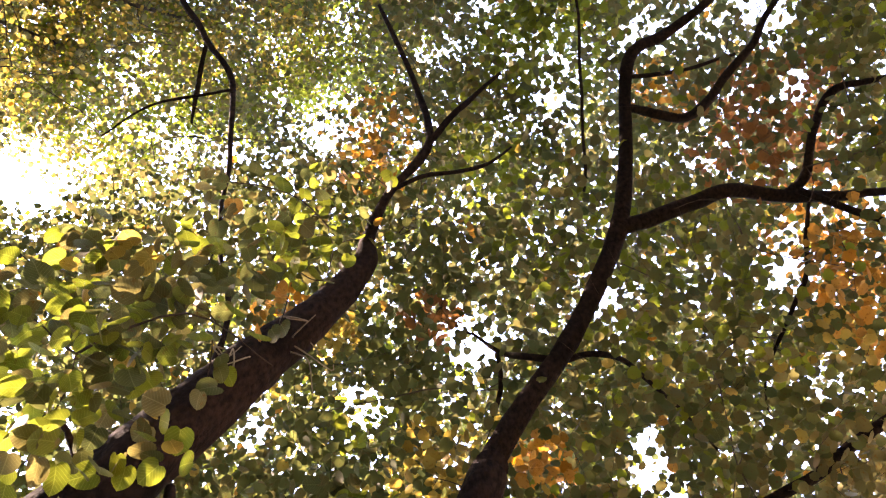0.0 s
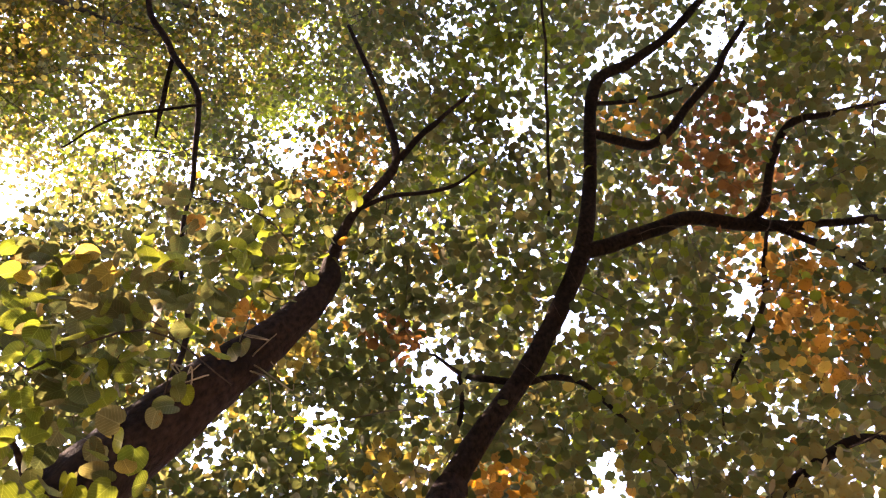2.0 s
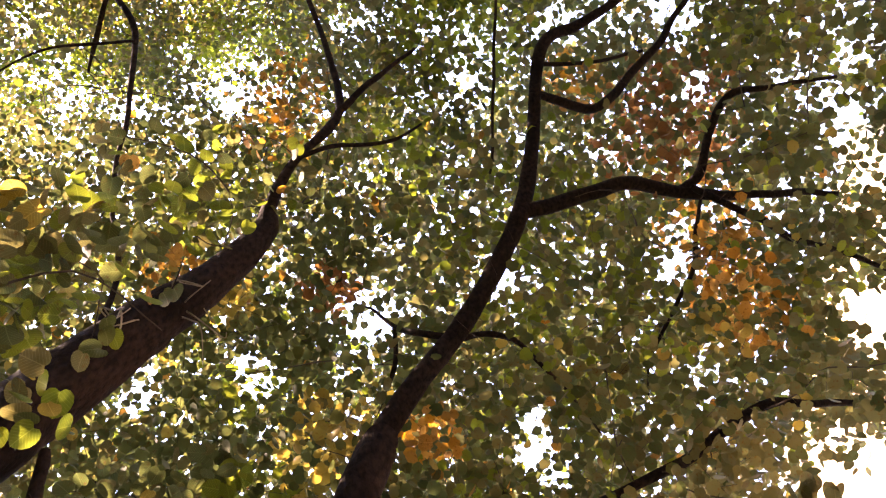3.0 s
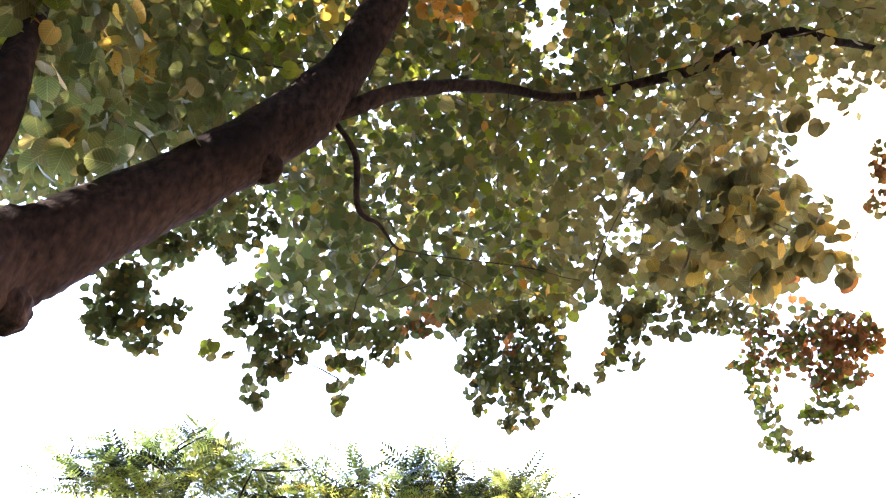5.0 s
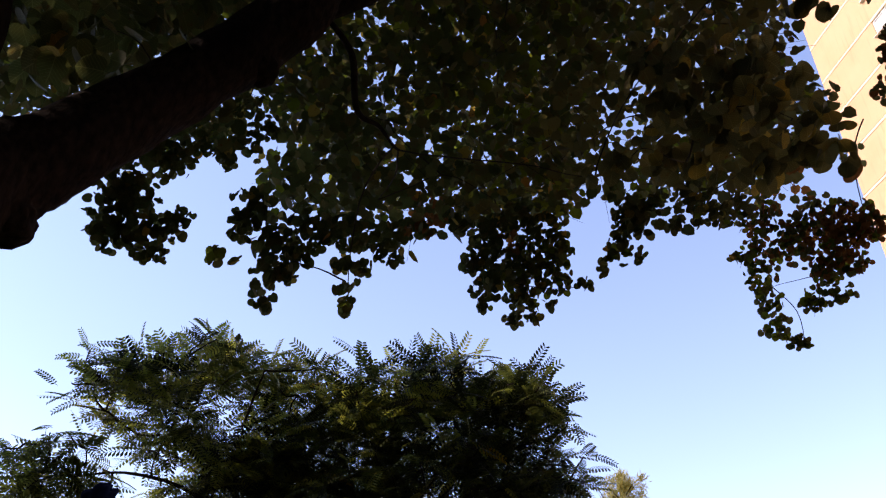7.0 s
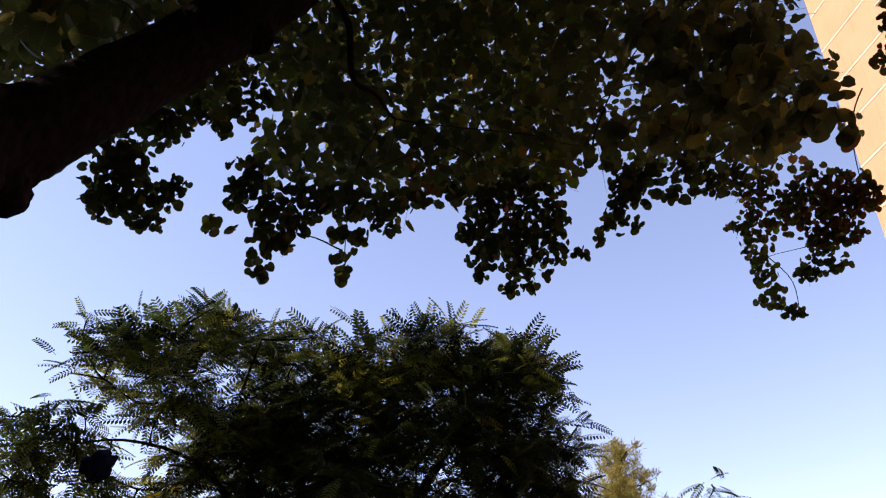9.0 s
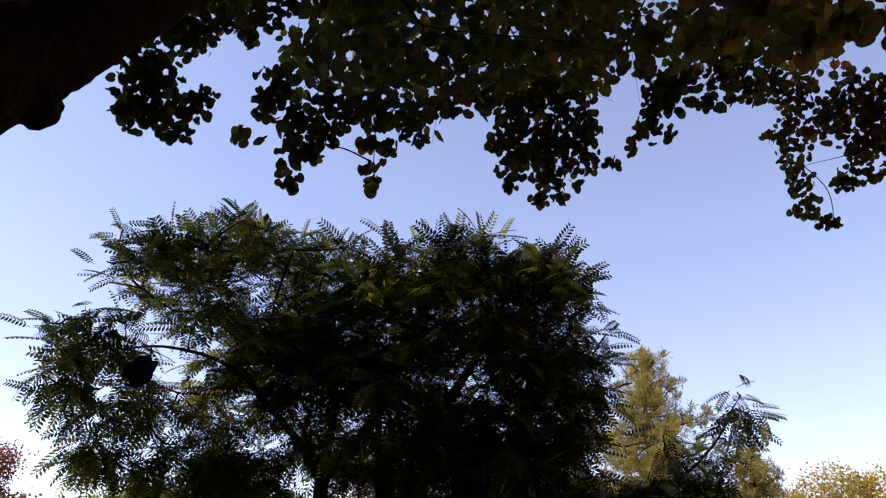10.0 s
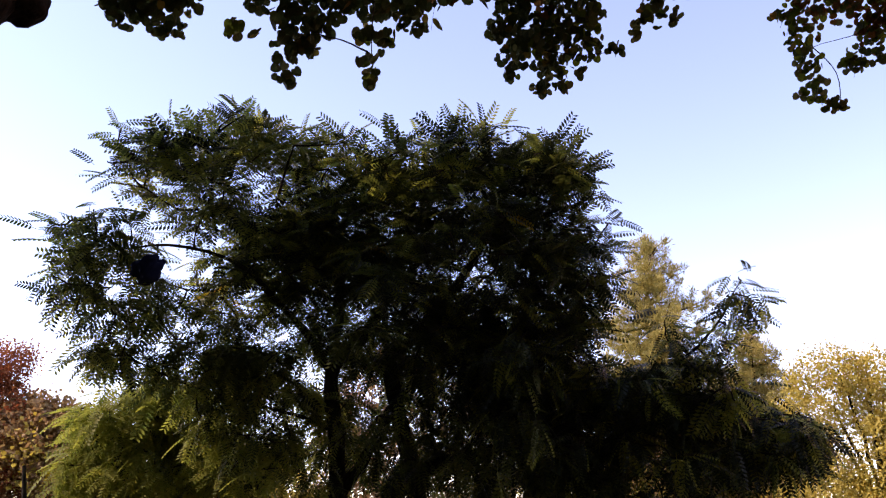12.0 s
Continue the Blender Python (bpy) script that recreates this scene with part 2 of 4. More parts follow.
def grow(bones, targets, radius, rng, wander=0.03, sag=0.1, clear=None):
    """Thin branches that reach out from bones to the targets, one from another, nearest first."""
    targets = np.asarray(targets)
    gap = np.array([np.linalg.norm(bones - t, axis=1).min() for t in targets])
    nodes = np.vstack([bones, np.zeros((len(targets) * 2, 3))])
    used, pieces = len(bones), []
    for k in np.argsort(gap):
        p = targets[k]
        d = np.linalg.norm(nodes[:used] - p, axis=1) + 0.5 * np.maximum(0, nodes[:used, 2] - p[2])
        s = nodes[int(np.argmin(d))]
        reach = np.linalg.norm(p - s)
        if reach < 0.05:
            continue
        mid = (s + p) / 2 + np.array((0, 0, sag)) * reach + rng.normal(0, 0.09, 3) * reach
        nodes[used], nodes[used + 1] = mid, p
        used += 2
        if clear is not None and (clear(mid) or clear(p)):
            continue
        r = radius * min(1.3, 0.5 + 0.5 * reach)
        pieces.append(tube([(*s, r), (*mid, r * 0.75), (*p, r * 0.5)], 4, 4, 0, wander, float(k)))
    return pieces


# a round heart-shaped leaf, one unit long, folded along its rib; and a plainer one for the high crown
HEART_SIDE = [(-0.12, 0.17, 0.05), (-0.09, 0.36, 0.08), (0.08, 0.51, 0.1), (0.3, 0.55, 0.09), (0.53, 0.51, 0.05), (0.75, 0.39, 0.0), (0.9, 0.2, -0.05)]
HEART_V = np.array([(0, 0, 0), (0.25, 0, 0.03), (0.5, 0, 0.03), (0.75, 0, 0.0), (1.0, 0, -0.1)]
                   + HEART_SIDE + [(x, -y, z) for x, y, z in HEART_SIDE])
HEART_Q = np.array([(0, 1, 6, 5), (1, 8, 7, 6), (1, 2, 9, 8), (2, 3, 10, 9), (3, 4, 11, 10),
                    (0, 12, 13, 1), (1, 13, 14, 15), (1, 15, 16, 2), (2, 16, 17, 3), (3, 17, 18, 4)])
PLAIN_SIDE = [(-0.1, 0.25, 0.04), (0.22, 0.53, 0.08), (0.7, 0.41, 0.03)]
PLAIN_V = np.array([(0, 0, 0), (1.0, 0, -0.06)] + PLAIN_SIDE + [(x, -y, z) for x, y, z in PLAIN_SIDE])
PLAIN_Q = np.array([(0, 1, 4, 3, 2), (1, 0, 5, 6, 7)])


FAR_V = np.array([(0, 0, 0), (0.45, 0.48, 0.05), (1.0, 0, -0.04), (0.45, -0.48, 0.05)])
FAR_Q = np.array([(0, 1, 2, 3)])


def frames_of(axis, normal):
    """Turns for many leaves: along axis, facing normal."""
    x = axis / (np.linalg.norm(axis, axis=1)[:, None] + 1e-9)
    y = np.cross(normal, x)
    y /= np.linalg.norm(y, axis=1)[:, None] + 1e-9
    return np.stack([x, y, np.cross(x, y)], 2)


def scatter(shape_v, shape_q, places, turns, sizes):
    v = np.einsum("nij,kj->nki", turns, shape_v) * sizes[:, None, None] + places[:, None]
    q = shape_q[None] + (np.arange(len(places)) * len(shape_v))[:, None, None]
    return v.reshape(-1, 3), q.reshape(-1, shape_q.shape[1])


# ---- ground ----
def build_ground():
    n, size = 90, 1500.0
    g = np.linspace(-1, 1, n)
    g = np.sign(g) * np.abs(g) ** 3 * size
    x, y = np.meshgrid(g, g, indexing="ij")
    z = np.array([[0.12 * noise.noise(Vector((u * 0.12, w * 0.12, 0))) * min(1, math.hypot(u, w) / 3) for w in g] for u in g]) - 0.02
    i, j = np.meshgrid(np.arange(n - 1), np.arange(n - 1), indexing="ij")
    q = np.stack([i * n + j, (i + 1) * n + j, (i + 1) * n + j + 1, i * n + j + 1], -1).reshape(-1, 4)
    ob = part("ground", mesh_of("ground", np.stack([x, y, z], -1).reshape(-1, 3), q, smooth=True), GROUND, None)
    tagged(ob, "park lawn strewn with fallen autumn leaves", "ground", kind="structure")


build_ground()

# ---- the peach-coloured building ----
def box_bm(bm, x0, x1, y0, y1, z0, z1, m, bevel=0.0):
    b = bmesh.new()
    bmesh.ops.create_cube(b, size=1)
    for v in b.verts:
        v.co = Vector(((x0 + x1) / 2 + v.co.x * (x1 - x0), (y0 + y1) / 2 + v.co.y * (y1 - y0), (z0 + z1) / 2 + v.co.z * (z1 - z0)))
    if bevel:
        bmesh.ops.bevel(b, geom=b.edges[:], offset=bevel, segments=1, affect="EDGES")
    me = bpy.data.meshes.new("piece")
    b.to_mesh(me)
    b.free()
    me.transform(m)
    bm.from_mesh(me)
    bpy.data.meshes.remove(me)


def build_house():
    """Local frame: u along the long wall from its far corner towards the viewer, v outwards from the wall, z up."""
    corner, along = Vector((24.0, 34.5, 0)), Vector((0.156, -0.988, 0))
    out = Vector((-0.988, -0.156, 0))
    m = Matrix(((along.x, out.x, 0, corner.x), (along.y, out.y, 0, corner.y), (0, 0, 1, 0), (0, 0, 0, 1)))
    storeys, storey, length, deep = 16, 3.0, 24.0, 14.0
    height = storeys * storey + 0.08
    house = thing("tower_block", tuple(corner), "tall peach-coloured panel tower block in low sun", "building")
    bm = bmesh.new()
    box_bm(bm, 0.2, length, -deep, -0.2, 0, height, m)
    part("wall", bm, GROOVE, house, "dark backing wall behind the panels")
    bm = bmesh.new()
    box_bm(bm, -0.4, length + 0.4, -deep - 0.3, 0.4, height + 0.004, height + 0.4, m, 0.04)
    part("roof", bm, WHITE, house, "flat roof slab with pale edge")
    columns, wide, tall, gap = (4.9, 9.0, 13.1, 17.2), 1.7, 1.22, 0.05

    def panel(boxes, name="facade_panel", mat=PANEL, proud=0.0, label="", bevel=0.0):
        b = bmesh.new()
        for u0, u1, z0, z1 in boxes:
            box_bm(b, u0, u1, -0.2, proud, z0, z1, m, bevel)
        part(name, b, mat, house, label)

    for k in range(storeys):
        z0, z1 = (k * storey + 0.08 if k else 0.0), (k + 1) * storey + 0.08 - gap
        head = z1 - 0.18
        sill = head - tall
        edges = [0.0] + [e for c in columns for e in (c, c + wide)] + [length]
        # one large panel a storey, cut out under its top edge for the windows
        panel([(0, length, z0, sill)] + [(a0, a1, sill, head) for a0, a1 in zip(edges[::2], edges[1::2])])
        panel([(0, length, head + 0.003, z1)], "drip_rail", RAIL, 0.03, "pale rail along a panel's top", 0.012)
        b = bmesh.new()
        box_bm(b, 0.0, 0.2, -deep, -0.2, z0, z1, m, 0.015)
        part("facade_panel", b, PANEL, house)
        if k < 4:
            continue
        for u in columns:
            w = part("window", frame_bm(u, sill, wide, tall, m), WHITE, house, "white framed window")
            for a0, a1 in ((u + 0.1, u + wide / 2 - 0.04), (u + wide / 2 + 0.04, u + wide - 0.1)):
                b = bmesh.new()
                box_bm(b, a0, a1, -0.16, -0.13, sill + 0.1, head - 0.1, m)
                part("blind", b, WHITE, w, "drawn white blind")
            b = bmesh.new()
            box_bm(b, u - 0.1, u + wide + 0.1, 0.004, 0.18, sill - 0.06, sill - 0.002, m, 0.008)
            part("sill", b, WHITE, w)


def frame_bm(u, z, wide, tall, m):
    bm = bmesh.new()
    for b in ((u, u + 0.1, z + 0.004, z + tall), (u + wide - 0.1, u + wide, z + 0.004, z + tall), (u + 0.1, u + wide - 0.1, z + 0.004, z + 0.1),
              (u + 0.1, u + wide - 0.1, z + tall - 0.1, z + tall), (u + wide / 2 - 0.04, u + wide / 2 + 0.04, z + 0.1, z + tall - 0.1)):
        box_bm(bm, b[0], b[1], -0.19, -0.06, b[2], b[3], m, 0.01)
    return bm


build_house()


def build_shade_walls():
    """Plain unseen walls around the lawn, added to block sun and low sky light."""
    bm = bmesh.new()
    box_bm(bm, -12.6, -12.0, 1.6, 5.8, -0.1, 15.0, Matrix(), 0.02)
    box_bm(bm, -12.6, -12.0, -14.0, 1.58, -0.1, 11.0, Matrix(), 0.02)
    tagged(part("shade_wall_west", bm, SHADE_WALL, None), "unseen plain grey rendered wall added to shade the lawn from the west", "wall", kind="structure")
    bm = bmesh.new()
    box_bm(bm, -12.0, 14.0, -8.4, -7.8, -0.1, 16.0, Matrix(), 0.02)
    tagged(part("shade_wall_south", bm, SHADE_WALL, None), "unseen plain grey rendered wall added to block low sky from the south", "wall", kind="structure")
    bm = bmesh.new()
    box_bm(bm, 14.01, 14.6, -8.4, 4.0, -0.1, 13.0, Matrix(), 0.02)
    tagged(part("shade_wall_east", bm, SHADE_WALL, None), "unseen plain grey rendered wall added to block low sky from the east", "wall", kind="structure")


build_shade_walls()

# ---- the linden overhead: places of its limbs (x, y, z, radius) ----
STEM_LOW = [(-1.28, 1.52, 2.65, 0.152), (-1.17, 1.71, 2.99, 0.145), (-1.08, 1.78, 3.15, 0.130), (-0.91, 1.95, 3.55, 0.120), (-0.71, 2.07, 3.93, 0.123), (-0.53, 2.15, 4.29, 0.129), (-0.41, 2.12, 4.58, 0.103), (-0.25, 2.03, 5.03, 0.087), (-0.37, 2.27, 5.23, 0.071), (-0.07, 2.11, 5.69, 0.067), (0.20, 2.01, 6.06, 0.065), (0.47, 1.84, 6.44, 0.065), (0.80, 1.53, 6.93, 0.063), (1.00, 1.16, 7.40, 0.052), (1.22, 0.53, 7.96, 0.048), (1.59, 0.40, 8.20, 0.040), (1.98, 0.24, 8.41, 0.035), (2.50, -0.09, 8.78, 0.029)]
STEM_HIGH = [(-1.50, 1.25, 3.88, 0.14), (-1.34, 1.26, 4.46, 0.134), (-1.14, 1.25, 5.00, 0.114), (-0.97, 1.24, 5.39, 0.1), (-0.77, 1.16, 5.88, 0.072), (-0.73, 1.05, 6.12, 0.04), (-0.60, 0.89, 6.48, 0.029), (-0.33, 0.70, 6.94, 0.030), (-0.38, 0.35, 7.48, 0.021), (-0.48, 0.02, 7.88, 0.020), (-0.58, -0.26, 8.27, 0.014)]
LIMB_SIDE = [(0.80, 1.53, 6.93, 0.055), (1.24, 1.51, 7.06, 0.055), (1.63, 1.47, 7.18, 0.052), (2.03, 1.60, 7.23, 0.048), (2.40, 1.69, 7.29, 0.038), (2.77, 1.74, 7.33, 0.032), (3.36, 1.85, 7.46, 0.020)]
LIMB_SIDE_UP = [(2.03, 1.60, 7.23, 0.037), (2.27, 1.49, 7.40, 0.036), (2.42, 1.26, 7.61, 0.032), (2.63, 1.05, 7.78, 0.031), (3.03, 1.03, 7.83, 0.022), (3.61, 1.03, 7.98, 0.013)]
LIMB_SIDE_DOWN = [(2.12, 1.58, 7.21, 0.026), (2.52, 1.82, 7.08, 0.026), (2.79, 2.02, 7.11, 0.025), (3.25, 2.22, 7.15, 0.021), (3.70, 2.45, 7.02, 0.012)]
LIMB_FORK = [(1.12, 0.84, 7.69, 0.033), (1.54, 1.01, 7.73, 0.036), (1.99, 0.79, 8.05, 0.033), (2.31, 0.55, 8.29, 0.030), (2.66, 0.26, 8.61, 0.021)]
LIMB_THIN = [(1.20, 0.64, 7.85, 0.018), (1.59, 0.68, 7.97, 0.016), (2.08, 0.66, 8.15, 0.012)]
LIMB_OUT = [(-0.46, 2.18, 4.30, 0.046), (-0.29, 2.20, 4.43, 0.040), (-0.10, 2.28, 4.64, 0.037), (0.18, 2.44, 4.89, 0.033), (0.50, 2.62, 5.10, 0.026), (0.85, 2.76, 5.31, 0.025), (1.49, 2.68, 5.55, 0.035), (1.95, 2.55, 5.69, 0.031), (2.29, 2.60, 5.74, 0.025), (2.82, 2.74, 5.87, 0.016)]
LIMB_HANG = [(-0.46, 2.18, 4.30, 0.011), (-0.36, 2.35, 4.23, 0.016), (-0.33, 2.56, 4.11, 0.014), (-0.24, 2.68, 4.13, 0.010), (-0.16, 2.85, 4.15, 0.006)]
TWIG_LEFT = [(0.20, 2.01, 6.06, 0.024), (0.02, 1.99, 6.18, 0.024), (-0.15, 2.02, 6.39, 0.016), (-0.32, 1.95, 6.62, 0.008)]
TWIG_LEFT_DOWN = [(-0.15, 2.03, 6.39, 0.015), (-0.17, 2.24, 6.29, 0.016), (-0.29, 2.49, 6.27, 0.009)]
TWIG_RIGHT = [(0.21, 2.02, 6.06, 0.021), (0.46, 2.09, 6.23, 0.021), (0.67, 2.26, 6.34, 0.017), (0.92, 2.61, 6.36, 0.012), (1.13, 2.96, 6.34, 0.008)]
TWIG_FAR_RIGHT = [(2.13, 1.64, 7.08, 0.013), (2.11, 1.90, 7.11, 0.017), (2.06, 2.24, 7.11, 0.020), (1.76, 2.78, 7.09, 0.013), (1.69, 3.13, 7.04, 0.009)]
HIGH_SIDE = [(-0.33, 0.70, 6.94, 0.026), (-0.11, 0.57, 7.17, 0.023), (0.23, 0.40, 7.58, 0.013)]
HIGH_LOW = [(-0.60, 0.89, 6.48, 0.018), (-0.36, 0.88, 6.71, 0.014), (-0.03, 0.92, 6.92, 0.013), (0.20, 0.87, 7.13, 0.007)]
HIGH_UP = [(-1.34, 1.26, 4.46, 0.017), (-1.35, 1.12, 5.20, 0.014), (-1.46, 0.76, 5.79, 0.013), (-1.48, 0.48, 6.35, 0.014), (-1.49, 0.18, 6.79, 0.019), (-1.53, 0.00, 6.99, 0.021), (-1.70, -0.25, 7.24, 0.023), (-1.84, -0.54, 7.50, 0.022), (-1.95, -0.94, 7.83, 0.014)]
HIGH_UP_TWIG = [(-1.70, -0.22, 7.25, 0.016), (-1.86, 0.08, 7.31, 0.017), (-1.99, 0.29, 7.36, 0.009)]
HIGH_UP_CROSS = [(-1.48, 0.11, 6.79, 0.009), (-1.75, 0.10, 6.81, 0.010), (-2.05, 0.10, 6.81, 0.008), (-2.38, 0.22, 6.77, 0.006)]
TWIG_UPRIGHT = [(0.66, 1.32, 7.31, 0.010), (0.76, 0.79, 7.50, 0.012), (0.89, 0.01, 7.84, 0.011), (0.95, -0.40, 8.12, 0.009)]
TWIG_SHOULDER = [(-1.46, 1.26, 3.90, 0.017), (-1.37, 0.88, 3.75, 0.011), (-1.39, 0.82, 3.63, 0.008), (-1.48, 0.83, 3.57, 0.005)]
SIDE_STEM = [(-2.05, 1.32, 1.4, 0.09), (-1.29, 1.48, 2.70, 0.102), (-1.22, 1.44, 3.00, 0.098), (-1.18, 1.40, 3.23, 0.081), (-1.16, 1.37, 3.41, 0.053), (-1.23, 1.38, 3.70, 0.033), (-1.29, 1.33, 4.08, 0.019)]
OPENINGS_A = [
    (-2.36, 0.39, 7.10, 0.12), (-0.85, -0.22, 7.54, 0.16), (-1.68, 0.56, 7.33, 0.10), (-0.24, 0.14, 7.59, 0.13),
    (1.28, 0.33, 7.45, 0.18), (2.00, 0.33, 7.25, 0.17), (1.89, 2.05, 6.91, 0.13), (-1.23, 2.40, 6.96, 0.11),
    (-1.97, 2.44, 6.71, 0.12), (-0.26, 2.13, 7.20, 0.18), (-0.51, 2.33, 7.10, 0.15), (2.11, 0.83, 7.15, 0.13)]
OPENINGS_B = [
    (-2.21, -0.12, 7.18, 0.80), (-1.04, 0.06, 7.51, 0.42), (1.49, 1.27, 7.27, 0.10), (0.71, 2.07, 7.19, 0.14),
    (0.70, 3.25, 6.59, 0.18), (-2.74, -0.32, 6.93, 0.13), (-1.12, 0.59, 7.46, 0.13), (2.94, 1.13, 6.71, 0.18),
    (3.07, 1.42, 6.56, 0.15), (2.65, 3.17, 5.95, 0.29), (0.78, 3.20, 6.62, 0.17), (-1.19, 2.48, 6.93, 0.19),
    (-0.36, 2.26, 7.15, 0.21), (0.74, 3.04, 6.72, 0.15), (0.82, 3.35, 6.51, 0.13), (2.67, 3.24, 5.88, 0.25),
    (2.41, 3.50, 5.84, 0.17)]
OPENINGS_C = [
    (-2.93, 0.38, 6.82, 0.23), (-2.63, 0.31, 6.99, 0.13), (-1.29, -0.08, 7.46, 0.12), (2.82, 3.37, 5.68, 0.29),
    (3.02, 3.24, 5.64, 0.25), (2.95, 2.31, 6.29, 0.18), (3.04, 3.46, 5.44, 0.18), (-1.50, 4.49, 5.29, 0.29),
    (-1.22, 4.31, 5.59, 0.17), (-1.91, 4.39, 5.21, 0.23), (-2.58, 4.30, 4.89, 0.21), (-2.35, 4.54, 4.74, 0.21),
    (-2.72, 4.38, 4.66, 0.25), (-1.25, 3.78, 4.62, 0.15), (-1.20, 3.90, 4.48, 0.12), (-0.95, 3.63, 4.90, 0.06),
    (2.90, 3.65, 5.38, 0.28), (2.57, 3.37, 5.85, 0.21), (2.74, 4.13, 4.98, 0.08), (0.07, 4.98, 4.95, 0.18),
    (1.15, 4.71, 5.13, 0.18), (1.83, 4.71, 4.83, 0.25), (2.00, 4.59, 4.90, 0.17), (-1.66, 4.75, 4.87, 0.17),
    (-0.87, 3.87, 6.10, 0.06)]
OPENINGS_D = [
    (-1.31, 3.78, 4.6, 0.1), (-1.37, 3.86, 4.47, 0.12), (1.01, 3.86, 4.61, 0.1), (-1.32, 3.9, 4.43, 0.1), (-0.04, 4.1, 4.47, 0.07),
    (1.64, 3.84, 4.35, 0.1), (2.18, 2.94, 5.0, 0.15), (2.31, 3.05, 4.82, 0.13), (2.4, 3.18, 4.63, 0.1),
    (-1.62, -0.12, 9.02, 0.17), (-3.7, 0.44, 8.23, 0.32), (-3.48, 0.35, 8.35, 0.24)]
FILLS = [(0.32, 0.45, 8.18, 0.46), (0.48, 1.07, 8.09, 0.28), (0.52, 0.1, 8.18, 0.32), (-1.0, 2.39, 7.23, 0.3), (-1.32, 2.67, 6.81, 0.25),
         (-0.72, 2.45, 7.47, 0.22), (-2.21, 2.3, 6.21, 0.23), (-2.45, 2.52, 5.96, 0.2), (-1.8, 2.77, 6.85, 0.22), (-2.08, 2.66, 6.31, 0.2)]
RIM_A = [
    (-1.64, 3.37, 4.09, 0.14), (-1.51, 3.47, 4.03, 0.13), (-1.38, 3.47, 4.11, 0.1), (-1.71, 3.4, 4.01, 0.06), (-1.41, 3.55, 3.99, 0.05),
    (-1.56, 3.38, 4.22, 0.13), (-1.63, 3.31, 4.26, 0.13), (-1.32, 3.46, 4.16, 0.06), (-1.66, 3.46, 3.95, 0.04), (-1.5, 3.53, 3.96, 0.04),
    (-1.55, 3.36, 4.49, 0.16), (-1.41, 3.39, 4.53, 0.13), (-1.31, 3.42, 4.7, 0.14), (-1.17, 3.52, 4.65, 0.07), (-1.11, 3.54, 4.8, 0.09), (-1.08, 3.42, 4.93, 0.1), (-0.98, 3.51, 4.87, 0.08), (-1.04, 3.55, 4.74, 0.04)]
RIM_B = [
    (-0.92, 3.33, 4.16, 0.12), (-0.98, 3.39, 4.06, 0.08), (-0.79, 3.37, 3.98, 0.14), (-0.59, 3.36, 4.05, 0.14), (-0.39, 3.39, 4.05, 0.12),
    (-0.81, 3.38, 3.78, 0.09), (-0.82, 3.45, 3.66, 0.06), (-0.71, 3.39, 3.79, 0.07), (-0.65, 3.35, 3.87, 0.06), (-0.94, 2.97, 3.6, 0.05),
    (-0.87, 2.99, 3.59, 0.02), (-0.4, 2.99, 3.57, 0.05), (-0.35, 2.96, 3.43, 0.06), (-0.36, 3.0, 3.37, 0.03), (-0.3, 3.01, 3.56, 0.05),
    (-0.22, 3.5, 4.09, 0.1), (-0.2, 3.56, 4.0, 0.04), (-0.06, 3.54, 4.21, 0.1), (-0.26, 3.55, 4.02, 0.04)]
RIM_C = [
    (0.15, 3.82, 4.5, 0.1), (0.32, 3.97, 4.45, 0.14), (0.27, 4.07, 4.31, 0.09), (0.34, 4.13, 4.21, 0.11), (0.46, 4.14, 4.36, 0.16),
    (0.34, 4.19, 4.11, 0.05), (0.63, 4.12, 4.36, 0.18), (0.58, 4.24, 4.18, 0.12), (0.52, 4.31, 4.08, 0.06), (0.65, 4.29, 4.08, 0.05),
    (0.78, 4.06, 4.41, 0.12), (0.79, 4.16, 4.26, 0.1), (0.92, 4.14, 4.25, 0.05), (0.69, 3.88, 4.51, 0.15), (0.49, 3.9, 4.53, 0.17),
    (0.97, 4.14, 4.23, 0.02), (0.75, 4.24, 4.15, 0.04)]
RIM_D = [
    (1.1, 3.53, 4.34, 0.1), (1.08, 3.6, 4.25, 0.08), (1.03, 3.68, 4.16, 0.08), (0.97, 3.75, 4.08, 0.04), (1.14, 3.66, 4.14, 0.06),
    (1.06, 3.72, 4.09, 0.04), (1.18, 3.54, 4.29, 0.09), (1.34, 3.52, 4.24, 0.05), (1.23, 3.46, 4.37, 0.08), (1.52, 3.6, 4.39, 0.08),
    (1.62, 3.57, 4.37, 0.08), (1.45, 3.47, 4.42, 0.12), (1.78, 3.67, 4.49, 0.1)]
